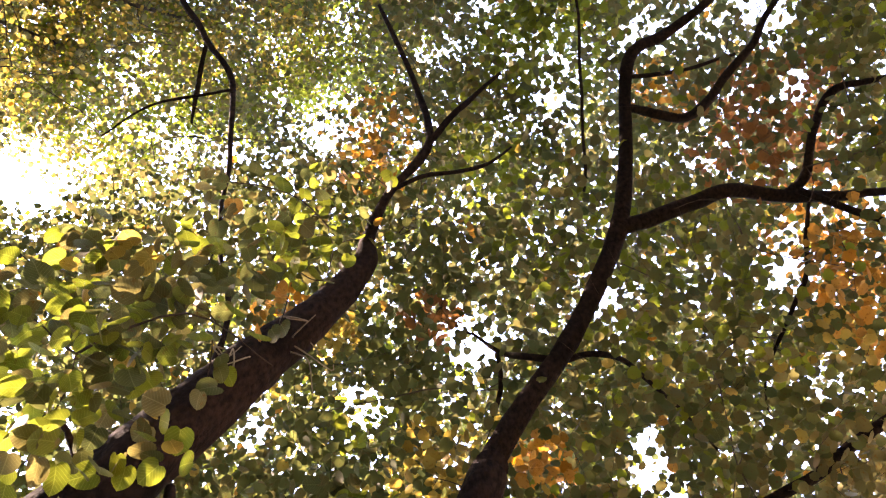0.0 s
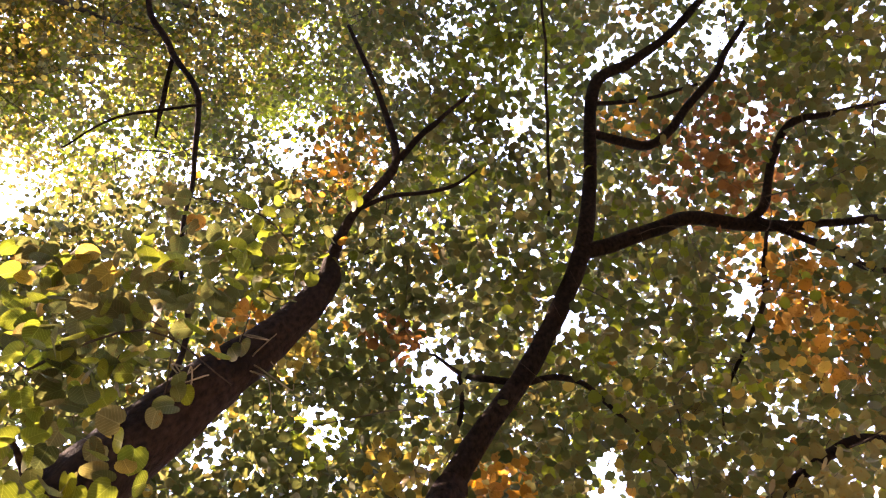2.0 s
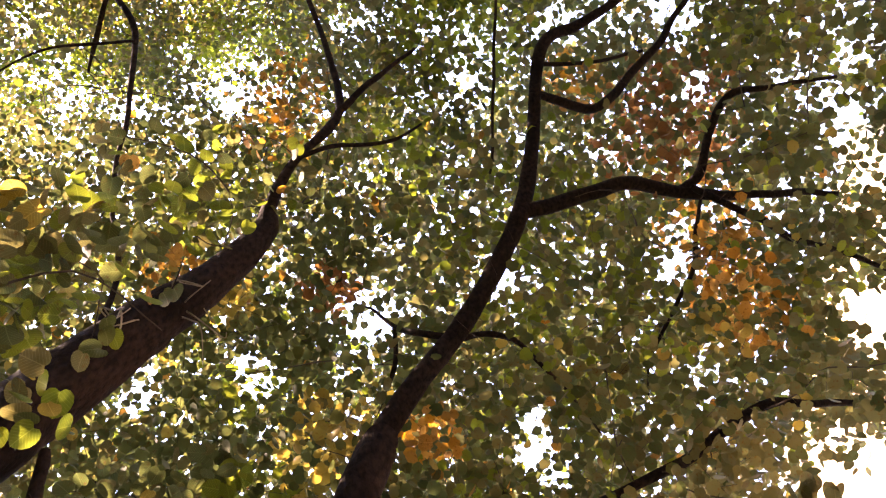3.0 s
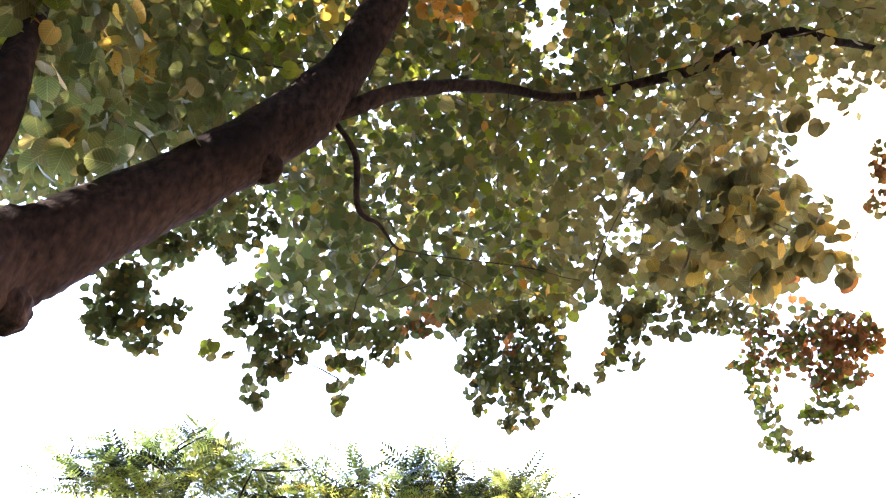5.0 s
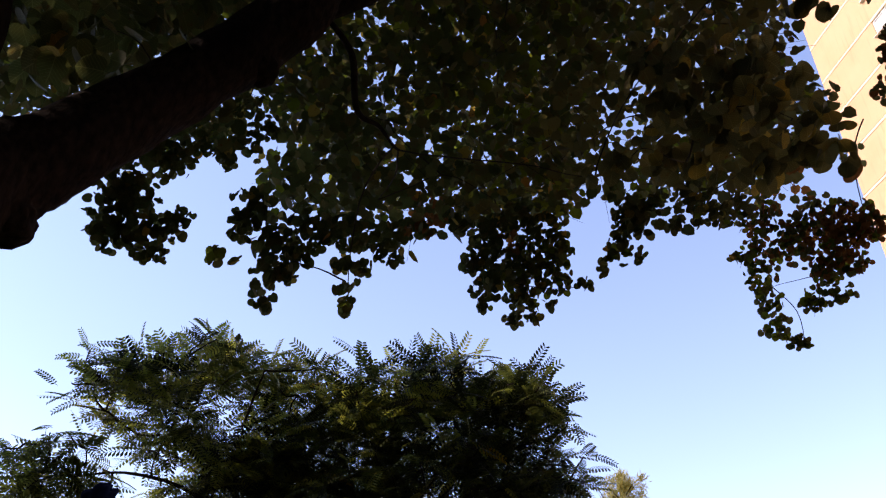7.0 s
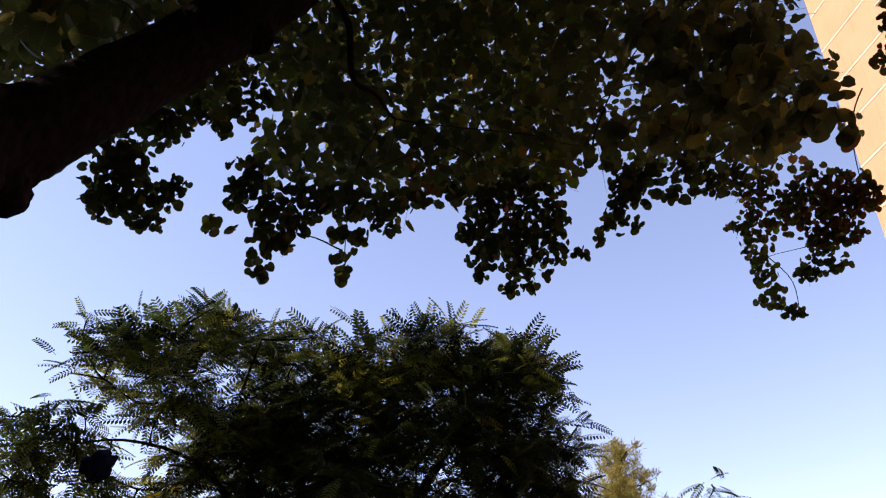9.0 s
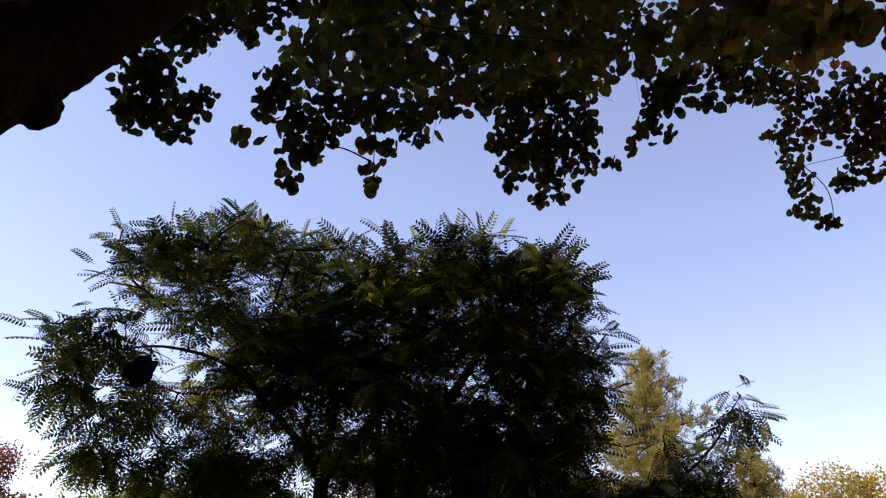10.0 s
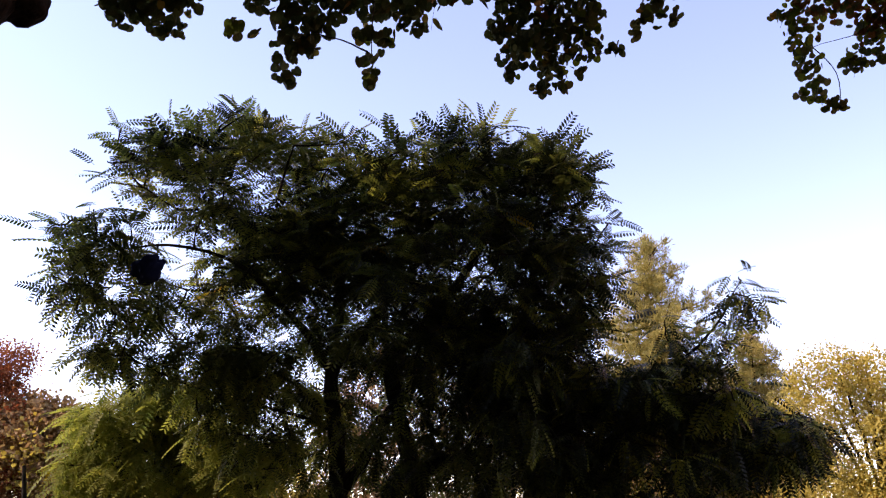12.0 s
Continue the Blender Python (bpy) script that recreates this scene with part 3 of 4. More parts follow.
RIM_E = [
    (2.08, 4.02, 4.72, 0.15), (2.06, 4.17, 4.53, 0.1), (1.97, 4.22, 4.53, 0.05), (2.1, 4.25, 4.39, 0.11), (2.14, 4.32, 4.24, 0.09),
    (2.2, 4.37, 4.11, 0.08), (2.28, 4.37, 4.03, 0.06), (2.33, 4.37, 3.99, 0.04), (2.13, 4.41, 4.1, 0.03), (2.28, 4.14, 4.6, 0.16),
    (2.43, 4.02, 4.65, 0.2), (2.59, 3.93, 4.63, 0.16), (2.55, 4.07, 4.47, 0.15), (2.68, 3.91, 4.58, 0.11), (2.47, 4.17, 4.41, 0.11),
    (2.44, 4.28, 4.27, 0.09), (2.56, 4.21, 4.27, 0.08), (2.39, 4.32, 4.25, 0.05), (2.66, 4.07, 4.38, 0.06), (2.72, 3.93, 4.51, 0.05),
    (2.73, 3.86, 4.6, 0.04), (2.6, 3.09, 5.19, 0.08), (2.63, 3.21, 5.06, 0.09), (2.59, 3.0, 5.27, 0.05)]
STEM_SPRAYS = [(-0.98, 0.92, 6.0, 0.14), (-0.75, 1.05, 6.02, 0.11), (-0.58, 0.95, 6.47, 0.12), (-0.9, 0.79, 6.45, 0.14), (-1.11, 0.48, 4.99, 0.1)]
LOW_SPRAYS = [
    (-1.41, 0.60, 3.94, 0.23), (-1.23, 0.73, 3.89, 0.21), (-1.28, 0.77, 3.61, 0.17), (-1.20, 0.68, 4.26, 0.23),
    (-0.96, 0.86, 3.97, 0.09), (-1.29, 0.89, 3.42, 0.12), (-1.11, 0.97, 3.74, 0.09), (-0.99, 0.73, 4.56, 0.20),
    (-1.42, 0.51, 4.42, 0.20), (-0.84, 0.77, 5.02, 0.20), 
    (-1.27, 1.47, 3.75, 0.18),
    (-1.17, 1.63, 3.97, 0.19), (-1.06, 1.85, 4.25, 0.21), (-0.91, 2.06, 4.66, 0.21), (-1.11, 1.57, 3.50, 0.15),
    (-1.00, 1.79, 3.79, 0.17), (-0.99, 1.59, 3.26, 0.09), (-0.90, 2.06, 4.15, 0.14), (-1.13, 1.59, 3.17, 0.09),
    (-0.72, 2.22, 4.60, 0.13), (-1.68, 2.04, 4.47, 0.35), (-1.43, 2.23, 4.86, 0.38), (-1.10, 2.50, 5.30, 0.39),
    (-1.40, 2.19, 4.23, 0.26), (-1.20, 2.47, 4.64, 0.26)]
SIDE_SPRAYS = [
    (0.91, 2.32, 4.19, 0.15), (1.03, 2.19, 3.99, 0.16), (1.16, 2.05, 3.91, 0.13), (1.2, 1.93, 3.85, 0.07), (0.97, 2.39, 3.97, 0.14),
    (1.09, 2.24, 3.77, 0.15), (1.19, 2.09, 3.71, 0.12), (1.24, 1.93, 3.68, 0.07), (1.32, 1.99, 3.57, 0.08), (1.38, 2.01, 3.52, 0.05),
    (1.33, 2.15, 3.57, 0.1), (1.24, 2.29, 3.63, 0.12), (1.13, 2.49, 3.79, 0.1), (0.99, 2.59, 3.9, 0.1), (0.87, 2.78, 4.03, 0.1),
    (1.39, 2.06, 3.45, 0.06), (1.43, 2.06, 3.43, 0.03), (0.77, 2.92, 4.07, 0.07),
    (-1.08, 1.68, 3.42, 0.13), (-1.2, 1.37, 3.59, 0.13), (-0.98, 1.9, 3.84, 0.1)]
SIDE_FAR = [(1.3, 1.86, 3.99, 0.06), (1.38, 1.84, 3.96, 0.04)]
PATCHES_A = [
    (1.15, 2.2, 3.75, 0.6, "olive"),     (-2.95, -0.45, 7.93, 0.59, "yellow"), (-2.40, 0.03, 7.64, 0.50, "olive"), (-2.14, -0.36, 8.26, 0.39, "olive"), (-1.67, 0.78, 5.15, 0.11, "yellow"),
    (-1.10, 1.63, 6.20, 0.14, "yellow"), (-0.61, 2.51, 5.88, 0.26, "yellow"), (2.13, 2.47, 6.64, 0.17, "yellow"), (-0.79, 0.68, 7.51, 0.31, "orange"),
    (-1.39, 1.40, 6.19, 0.16, "orange"), (2.21, 1.97, 7.16, 0.33, "orange"), (2.32, 2.25, 7.01, 0.22, "orange"), (1.42, 0.81, 7.89, 0.20, "orange"),
    (0.01, 2.54, 5.91, 0.14, "orange"), (-0.19, 1.21, 6.45, 0.05, "orange"), (1.2, 2.2, 3.75, 0.3, "yellow"), (2.34, 2.37, 6.59, 0.23, "orange"),
    (-1.39, 2.16, 4.67, 0.11, "yellow"), (0.01, 2.56, 5.90, 0.16, "orange")]
PATCHES_B = [
    (2.07, 1.16, 7.65, 0.45, "russet"), (-0.57, 2.01, 7.22, 0.19, "russet"), (-0.02, 3.83, 4.49, 0.11, "russet"), (0.51, 4.20, 4.62, 0.06, "russet"),
    (2.48, 4.16, 4.80, 0.36, "russet"), (2.6, 3.1, 5.17, 0.25, "russet"), (2.72, 4.10, 4.67, 0.24, "russet"), (1.24, 3.02, 4.70, 0.53, "olive"),
    (1.77, 2.93, 4.52, 0.44, "olive"), (1.70, 2.79, 5.39, 0.31, "olive"), (2.56, 2.66, 5.68, 0.35, "olive"), (-0.90, 0.84, 5.41, 0.20, "lime"),
    (0.05, 0.79, 6.54, 0.21, "lime"), (-0.90, 0.98, 5.37, 0.08, "lime"), (-1.02, 2.12, 6.01, 0.17, "lime"), (0.6, 0.2, 7.7, 0.4, "lime"),
    (-1.55, 1.06, 3.94, 0.17, "lime"), (-1.67, 0.75, 4.23, 0.16, "lime"), (-0.97, 2.43, 5.26, 0.19, "lime")]
POD_STEM_A = [(-1.18, 8.92, 1.42, 0.113), (-1.21, 8.91, 1.87, 0.101), (-1.25, 8.87, 2.45, 0.088), (-1.32, 8.77, 3.16, 0.079), (-1.01, 8.73, 3.53, 0.069), (-0.71, 8.64, 4.02, 0.050), (-0.52, 8.46, 4.62, 0.031), (-0.43, 8.28, 5.09, 0.019)]
POD_STEM_B = [(-0.33, 8.99, 1.43, 0.113), (-0.38, 8.99, 1.88, 0.101), (-0.46, 8.97, 2.22, 0.094), (-0.70, 8.81, 3.29, 0.079), (-0.45, 8.68, 3.52, 0.075), (-0.02, 8.47, 3.98, 0.055), (0.35, 8.19, 4.53, 0.036), (0.61, 7.97, 5.03, 0.018)]
POD_LIMB_A = [(-1.32, 8.77, 3.16, 0.057), (-1.58, 8.44, 3.52, 0.043), (-1.89, 8.08, 3.86, 0.033), (-2.28, 7.69, 4.10, 0.021), (-2.73, 7.31, 4.11, 0.013), (-3.16, 7.06, 4.00, 0.008)]
POD_LIMB_B = [(-1.30, 8.75, 3.28, 0.050), (-1.29, 8.77, 4.05, 0.042), (-1.37, 8.62, 4.81, 0.032), (-1.80, 8.31, 5.37, 0.019), (-2.27, 7.99, 5.77, 0.013)]
POD_LIMB_C = [(-0.40, 8.98, 2.14, 0.082), (0.35, 8.76, 2.33, 0.068), (1.15, 8.47, 2.54, 0.054), (1.79, 8.11, 2.89, 0.026), (2.37, 7.67, 3.26, 0.014), (2.69, 7.32, 3.78, 0.006)]
POD_LIMB_D = [(-1.17, 8.92, 1.93, 0.069), (-0.87, 9.02, 2.40, 0.064), (-0.65, 9.16, 3.04, 0.058), (-0.81, 9.31, 3.79, 0.040), (-0.70, 9.27, 4.69, 0.027)]
POD_LIMB_E = [(-1.26, 8.86, 2.56, 0.028), (-1.86, 8.32, 2.73, 0.015), (-2.42, 7.84, 2.82, 0.009), (-2.95, 7.41, 3.01, 0.006)]
POD_LIMB_F = [(0.35, 8.19, 4.53, 0.030), (0.93, 7.97, 4.70, 0.024), (1.40, 7.86, 4.79, 0.012)]
POD_CROWN_A = [
    (-2.70, 7.46, 4.92, 0.72, 0.90, 0.54, 14), (-1.85, 8.22, 4.46, 0.68, 0.90, 0.56, 13),
    (-2.28, 7.97, 4.56, 0.49, 0.80, 0.37, 6), (-2.20, 7.82, 5.48, 0.38, 0.60, 0.25, 8),
    (-2.84, 7.30, 5.15, 0.36, 0.50, 0.18, 5), (-3.28, 7.15, 4.25, 0.49, 0.70, 0.23, 6),
    (-3.46, 7.07, 3.89, 0.21, 0.50, 0.34, 4), (-3.06, 7.51, 3.80, 0.50, 0.80, 0.41, 7),
    (-3.18, 7.59, 3.26, 0.29, 0.50, 0.15, 5), (-1.54, 8.45, 4.88, 0.83, 1.20, 0.71, 22),
    (-1.72, 8.15, 5.51, 0.32, 0.50, 0.13, 4), (-1.23, 8.18, 5.63, 0.19, 0.40, 0.10, 3),
    (-0.52, 8.26, 5.15, 0.69, 1.20, 0.38, 14), (0.16, 8.05, 5.39, 0.75, 1.00, 0.25, 14)]
POD_CROWN_B = [
    (0.83, 8.05, 5.06, 0.55, 1.00, 0.43, 14), (1.13, 7.92, 5.27, 0.31, 0.50, 0.18, 5),
    (0.17, 8.44, 4.42, 1.18, 1.50, 0.75, 44), (1.18, 8.21, 4.22, 0.46, 1.00, 0.67, 19),
    (-0.77, 8.70, 3.78, 1.26, 1.60, 0.82, 34), (-2.22, 8.17, 4.00, 0.61, 1.00, 0.61, 13),
    (-2.53, 8.06, 3.20, 0.54, 0.80, 0.42, 9), (0.78, 8.68, 3.40, 0.93, 1.50, 0.62, 50),
    (0.11, 9.01, 3.47, 1.03, 1.50, 0.77, 30)]
POD_CROWN_SIDE = [
    (1.93, 8.46, 3.04, 0.68, 1.20, 0.31, 18),
    (2.60, 8.21, 2.85, 0.79, 0.90, 0.22, 14), (2.71, 7.32, 3.75, 0.17, 0.25, 0.17, 2),
    (2.55, 7.58, 3.43, 0.23, 0.30, 0.17, 2), (2.37, 7.68, 3.20, 0.29, 0.40, 0.17, 3),
    (2.20, 7.77, 3.50, 0.35, 0.60, 0.23, 2), (0.90, 8.91, 2.52, 1.38, 1.60, 0.57, 40),
    (2.21, 8.59, 2.39, 1.18, 1.30, 0.50, 14)]
POD_CROWN_C = [
    (-1.70, 8.20, 4.75, 0.50, 0.80, 0.40, 9), (-1.05, 8.35, 4.45, 0.55, 0.80, 0.45, 11), (-0.80, 8.10, 5.28, 0.38, 0.60, 0.14, 6),
    (-2.30, 8.40, 2.75, 0.50, 0.70, 0.42, 6), (-2.10, 8.30, 3.25, 0.55, 0.80, 0.30, 8),     (-0.92, 8.91, 2.45, 1.13, 1.40, 0.63, 12), (-1.28, 9.13, 2.84, 1.04, 1.20, 0.71, 5),
    (-1.93, 8.23, 3.17, 0.48, 0.80, 0.36, 7), (-1.90, 8.66, 2.42, 0.56, 0.90, 0.50, 6),
    (-1.51, 8.98, 2.94, 0.51, 0.90, 0.39, 4), (3.21, 8.14, 2.52, 0.49, 0.80, 0.34, 10),
    (-0.32, 9.39, 1.77, 1.97, 1.20, 0.39, 7), (1.98, 8.57, 1.77, 1.84, 1.20, 0.37, 8)]
POD_TIPS = [
    (-3.03, 6.58, 4.99), (-3.15, 6.67, 4.7), (-2.13, 6.82, 5.21), (-1.99, 6.83, 5.26), (-1.55, 7.05, 5.05),
    (-1.07, 7.11, 5.12), (-0.53, 7.19, 5.06), (-0.08, 7.18, 5.13), (0.21, 7.15, 5.18), (0.78, 7.19, 5.02),
    (1.09, 7.16, 5.0), (1.36, 7.25, 4.69), (1.5, 7.35, 4.38), (1.52, 7.43, 4.15), (-3.47, 6.54, 4.04),
    (-3.35, 6.59, 4.1), (-3.24, 6.88, 3.33), (-3.22, 7.17, 3.08),
    (2.64, 7.23, 3.79), (2.54, 7.34, 3.53), (-2.45, 6.78, 5.08)]
SHRUB_CROWN = [
    (-3.72, 9.20, 2.87, 0.63, 0.80, 0.35, 14), (-3.28, 9.32, 3.15, 0.49, 0.60, 0.21, 8),
    (-2.96, 9.47, 2.81, 0.56, 0.70, 0.31, 8), (-4.05, 9.55, 2.33, 0.51, 0.80, 0.44, 14),
    (-3.29, 9.41, 2.42, 0.84, 0.90, 0.42, 18), (-2.75, 9.79, 2.39, 0.64, 0.80, 0.43, 12),
    (-3.47, 9.80, 1.75, 1.16, 1.00, 0.44, 16)]
BURR = (-1.12, 1.72, 2.88)
BURR_HIGH = (-0.65, 2.09, 3.86)
BAG = (-2.62, 6.61, 3.66)
POD_SUNLIT = [
    (-2.02, 7.65, 3.76, 0.26), (-2.52, 7.08, 4.34, 0.28), (-2.73, 7.29, 4.19, 0.23), (-1.80, 7.76, 3.54, 0.23),
    (-1.59, 8.00, 3.13, 0.23), (-0.94, 7.77, 4.37, 0.14)]
LEFT_BASE = (-8.67, 19.11, 0)
LEFT_MASSES = [(-8.29, 16.99, 3.52, 0.53), (-7.87, 17.22, 3.20, 0.60), (-8.47, 16.95, 2.95, 0.73), (-9.00, 17.18, 3.66, 0.48), (-8.15, 17.13, 2.62, 0.80), (-8.64, 19.13, 2.25, 0.88), (-8.02, 19.38, 2.64, 0.88)]


# ---- the linden ----
def outward(places):
    """Level directions away from the middle of the linden's crown."""
    way = (places - np.array((-1.2, 1.0, 0))) * (1, 1, 0)
    return way / (np.linalg.norm(way, axis=-1)[..., None] + 0.6)


def hanging_leaves(rng, blobs, fill):
    """Leaves at the rim of the crown: they hang tip down and turn their faces outwards to the light."""
    places = np.vstack([in_ball(rng, max(3, int(fill * b[3] ** 2))) * b[3] * (1, 1.1, 1) + b[:3] for b in blobs])
    axes = np.array((0, 0, -1.0)) + rng.normal(0, 0.5, places.shape)
    normals = 0.8 * outward(places) + (0, 0, 0.55) + rng.normal(0, 0.34, places.shape)
    return places + (0, 0, 0.025), axes, normals


def spray_leaves(rng, centres, spans, per, hang=0.0, out=0.0):
    """Leafy twigs: for each centre a drooping twig with leaves on both sides. Returns leaf places, axes, normals and the twigs' ends."""
    n = len(centres)
    head = rng.uniform(0, 2 * math.pi, n)
    droop = rng.normal(-0.25, 0.25, n)
    way = np.stack([np.cos(head), np.sin(head), droop], 1)
    way /= np.linalg.norm(way, axis=1)[:, None]
    t = np.tile(np.linspace(-0.5, 0.5, per), (n, 1)) + rng.uniform(-0.04, 0.04, (n, per))
    flat = np.stack([-np.sin(head), np.cos(head), np.zeros(n)], 1)
    sign = np.where(np.arange(per) % 2 == 0, 1.0, -1.0)
    bend = -0.25 * (t + 0.5) ** 2
    root = centres[:, None] + way[:, None] * (t * spans[:, None])[:, :, None] + np.array((0, 0, 1.0)) * (bend * spans[:, None])[:, :, None]
    places = root + flat[:, None] * sign[None, :, None] * rng.uniform(0.01, 0.07, (n, per, 1)) + rng.normal(0, 0.035, (n, per, 3))
    axes = way[:, None] * 0.55 + flat[:, None] * sign[None, :, None] * 0.8 + rng.normal(0, 0.35, (n, per, 3))
    axes[:, :, 2] -= rng.uniform(0.1, 0.9, (n, per))
    normals = rng.normal(0, 0.36, (n, per, 3)) + np.array((0, 0, 1.0)) + out * outward(places)
    if hang:
        # leaves that hang down, their faces turned to all sides
        face = rng.uniform(0, 2 * math.pi, (n, per))
        normals += hang * np.stack([np.cos(face), np.sin(face), -0.3 + 0 * face], -1)
        axes[:, :, 2] -= hang
    return places.reshape(-1, 3), axes.reshape(-1, 3), normals.reshape(-1, 3), centres - way * spans[:, None] * 0.55, root[:, -1]


def in_ball(rng, n):
    u = rng.normal(0, 1, (n, 3))
    return u / np.linalg.norm(u, axis=1)[:, None] * rng.uniform(0, 1, (n, 1)) ** (1 / 2.4)


def build_linden():
    rng = np.random.default_rng(7)
    base = (-2.2, 1.35, 0.0)
    tree = thing("linden_tree", base, "two-stemmed linden tree with green and yellow autumn leaves", "tree")
    low = [(-2.15, 1.3, -0.1, 0.34), (-2.1, 1.35, 0.35, 0.26), (-1.95, 1.4, 1.2, 0.22), (-1.68, 1.5, 2.1, 0.2)] + STEM_LOW
    high = [(-2.35, 1.3, -0.1, 0.3), (-2.3, 1.28, 0.5, 0.24), (-2.08, 1.26, 1.7, 0.21), (-1.75, 1.25, 3.0, 0.175)] + STEM_HIGH
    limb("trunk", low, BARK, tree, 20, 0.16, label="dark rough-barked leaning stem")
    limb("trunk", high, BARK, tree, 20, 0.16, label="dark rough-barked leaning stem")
    for spot, size in ((BURR, 0.085), (BURR_HIGH, 0.07)):
        bm = bmesh.new()
        bmesh.ops.create_icosphere(bm, subdivisions=4, radius=size)
        for v in bm.verts:
            v.co = v.co * (1 + 0.25 * noise.noise(v.co * 14) + 0.15 * noise.noise(v.co * 40)) + Vector(spot)
        for f in bm.faces:
            f.smooth = True
        part("burr", bm, BARK, tree, "knotty swelling of the bark")
    # dry pale shoots on the upper stem
    for k in range(10):
        s = np.array((-1.2, 1.24, 4.85)) + np.array((0.23, 0, 0.54)) * rng.uniform(-0.3, 1)
        way = np.array((rng.uniform(-0.1, 0.25), rng.uniform(-0.25, 0.15), -0.12))
        pts = [(*s, 0.005), (*(s + way * 0.6 + rng.normal(0, 0.04, 3)), 0.004), (*(s + way + rng.normal(0, 0.05, 3)), 0.0035), (*(s + way * 1.3 + rng.normal(0, 0.07, 3)), 0.002)]
        limb("shoot", pts, DRY, tree, 5, 0, 0.02)
    limbs = [LIMB_SIDE, LIMB_SIDE_UP, LIMB_SIDE_DOWN, LIMB_FORK, LIMB_THIN, LIMB_OUT, LIMB_HANG, TWIG_LEFT, TWIG_LEFT_DOWN, TWIG_RIGHT,
             TWIG_FAR_RIGHT, HIGH_SIDE, HIGH_LOW, HIGH_UP, HIGH_UP_TWIG, HIGH_UP_CROSS, TWIG_UPRIGHT, SIDE_STEM, TWIG_SHOULDER]
    # limbs at the back of the crown, away from the view
    back = [[(-2.0, 1.3, 1.9, 0.1), (-2.6, 0.2, 3.6, 0.08), (-2.8, -1.5, 5.2, 0.055), (-2.4, -3.2, 6.4, 0.02)],
            [(-2.05, 1.28, 1.8, 0.09), (-1.9, -0.9, 3.6, 0.07), (-0.4, -2.8, 5.0, 0.05), (1.2, -4.2, 5.8, 0.02)],
            [(-1.9, 1.4, 2.0, 0.09), (-3.2, 2.0, 3.8, 0.07), (-4.4, 2.6, 5.2, 0.04), (-5.4, 3.2, 6.2, 0.015)]]
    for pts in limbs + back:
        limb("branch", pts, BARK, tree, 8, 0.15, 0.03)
    bones = np.vstack([smooth_line(p, 5)[:, :3] for p in [low[4:], high[4:]] + limbs + back])

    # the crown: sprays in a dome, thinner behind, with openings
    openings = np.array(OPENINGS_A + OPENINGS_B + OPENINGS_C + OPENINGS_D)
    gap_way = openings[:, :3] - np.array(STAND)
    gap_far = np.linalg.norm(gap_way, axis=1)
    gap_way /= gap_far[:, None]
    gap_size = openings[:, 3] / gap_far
    c = rng.uniform((-6.5, -5.0, 2.6), (6.8, 7.0, 12.4), (CROWN_TRIES, 3))
    rel = c - np.array(STAND)
    far = np.linalg.norm(rel, axis=1)
    flat = np.hypot(rel[:, 0], rel[:, 1])
    rise = np.degrees(np.arctan2(rel[:, 2], flat))
    ok = far > np.interp(rel[:, 1] / far, (0.05, 0.45), (6.3, 4.5))
    ok &= (c[:, 0] / 6.6) ** 2 + ((c[:, 1] - 0.8) / 5.9) ** 2 + ((c[:, 2] - 4) / 8.4) ** 2 < 1
    turned = np.abs(np.degrees(np.arctan2(rel[:, 0], rel[:, 1])))
    # unseen low skirt at the sides and back, added to keep out low sky
    ok &= rise > np.interp(turned, (0, 45, 70, 110, 180), (37.5, 37.5, 30, 16, 12))
    ok &= (rng.uniform(size=len(c)) < np.where(c[:, 1] < -2.2, 0.32, np.interp(rise, (45, 62), (1, 0.82)) * np.interp(c[:, 0] + 1.2 * c[:, 1], (-0.5, 2.0), (1, 0.76))))
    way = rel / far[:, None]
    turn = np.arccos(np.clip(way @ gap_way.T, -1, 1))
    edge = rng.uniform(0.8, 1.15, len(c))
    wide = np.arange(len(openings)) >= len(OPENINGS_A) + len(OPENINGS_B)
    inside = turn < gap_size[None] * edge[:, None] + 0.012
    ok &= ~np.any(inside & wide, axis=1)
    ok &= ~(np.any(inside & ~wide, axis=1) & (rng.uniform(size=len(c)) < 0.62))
    c = c[ok]
    dense = np.array([noise.noise(Vector(p) * 0.8) + 0.5 * noise.noise(Vector(p) * 2.1) for p in c])
    c = c[dense > rng.uniform(-0.5, 0.12, len(c))]
    c = np.vstack([c] + [in_ball(rng, int(130 * b[3] ** 2) + 2) * b[3] + b[:3] for b in np.array(FILLS)])
    blobs = np.array(RIM_A + RIM_B + RIM_C + RIM_D + RIM_E)
    rim = hanging_leaves(rng, blobs, EDGE_FILL)
    ragged = np.array([noise.noise(Vector(p) * 7) + 0.5 * noise.noise(Vector(p) * 17) for p in rim[0]])
    full = ragged > rng.uniform(-0.7, -0.25, len(ragged))
    near = np.vstack([in_ball(rng, max(3, int(230 * b[3] ** 2))) * b[3] * 0.9 + b[:3] for b in np.array(LOW_SPRAYS + STEM_SPRAYS)])
    sides = np.array(SIDE_SPRAYS + SIDE_FAR) * (1, 1, 1, 0.88)
    side = hanging_leaves(rng, sides, 2200)
    crown = spray_leaves(rng, c, rng.uniform(0.7, 1.3, len(c)) * 0.5, PER, 0.12, 0.5)
    close = spray_leaves(rng, near, rng.uniform(0.7, 1.3, len(near)) * 0.2, 6, 0.2, 0.7)
    n_near = len(close[0]) + len(side[0])
    places, axes, normals = (np.vstack([crown[k], rim[k][full], close[k], side[k]]) for k in range(3))
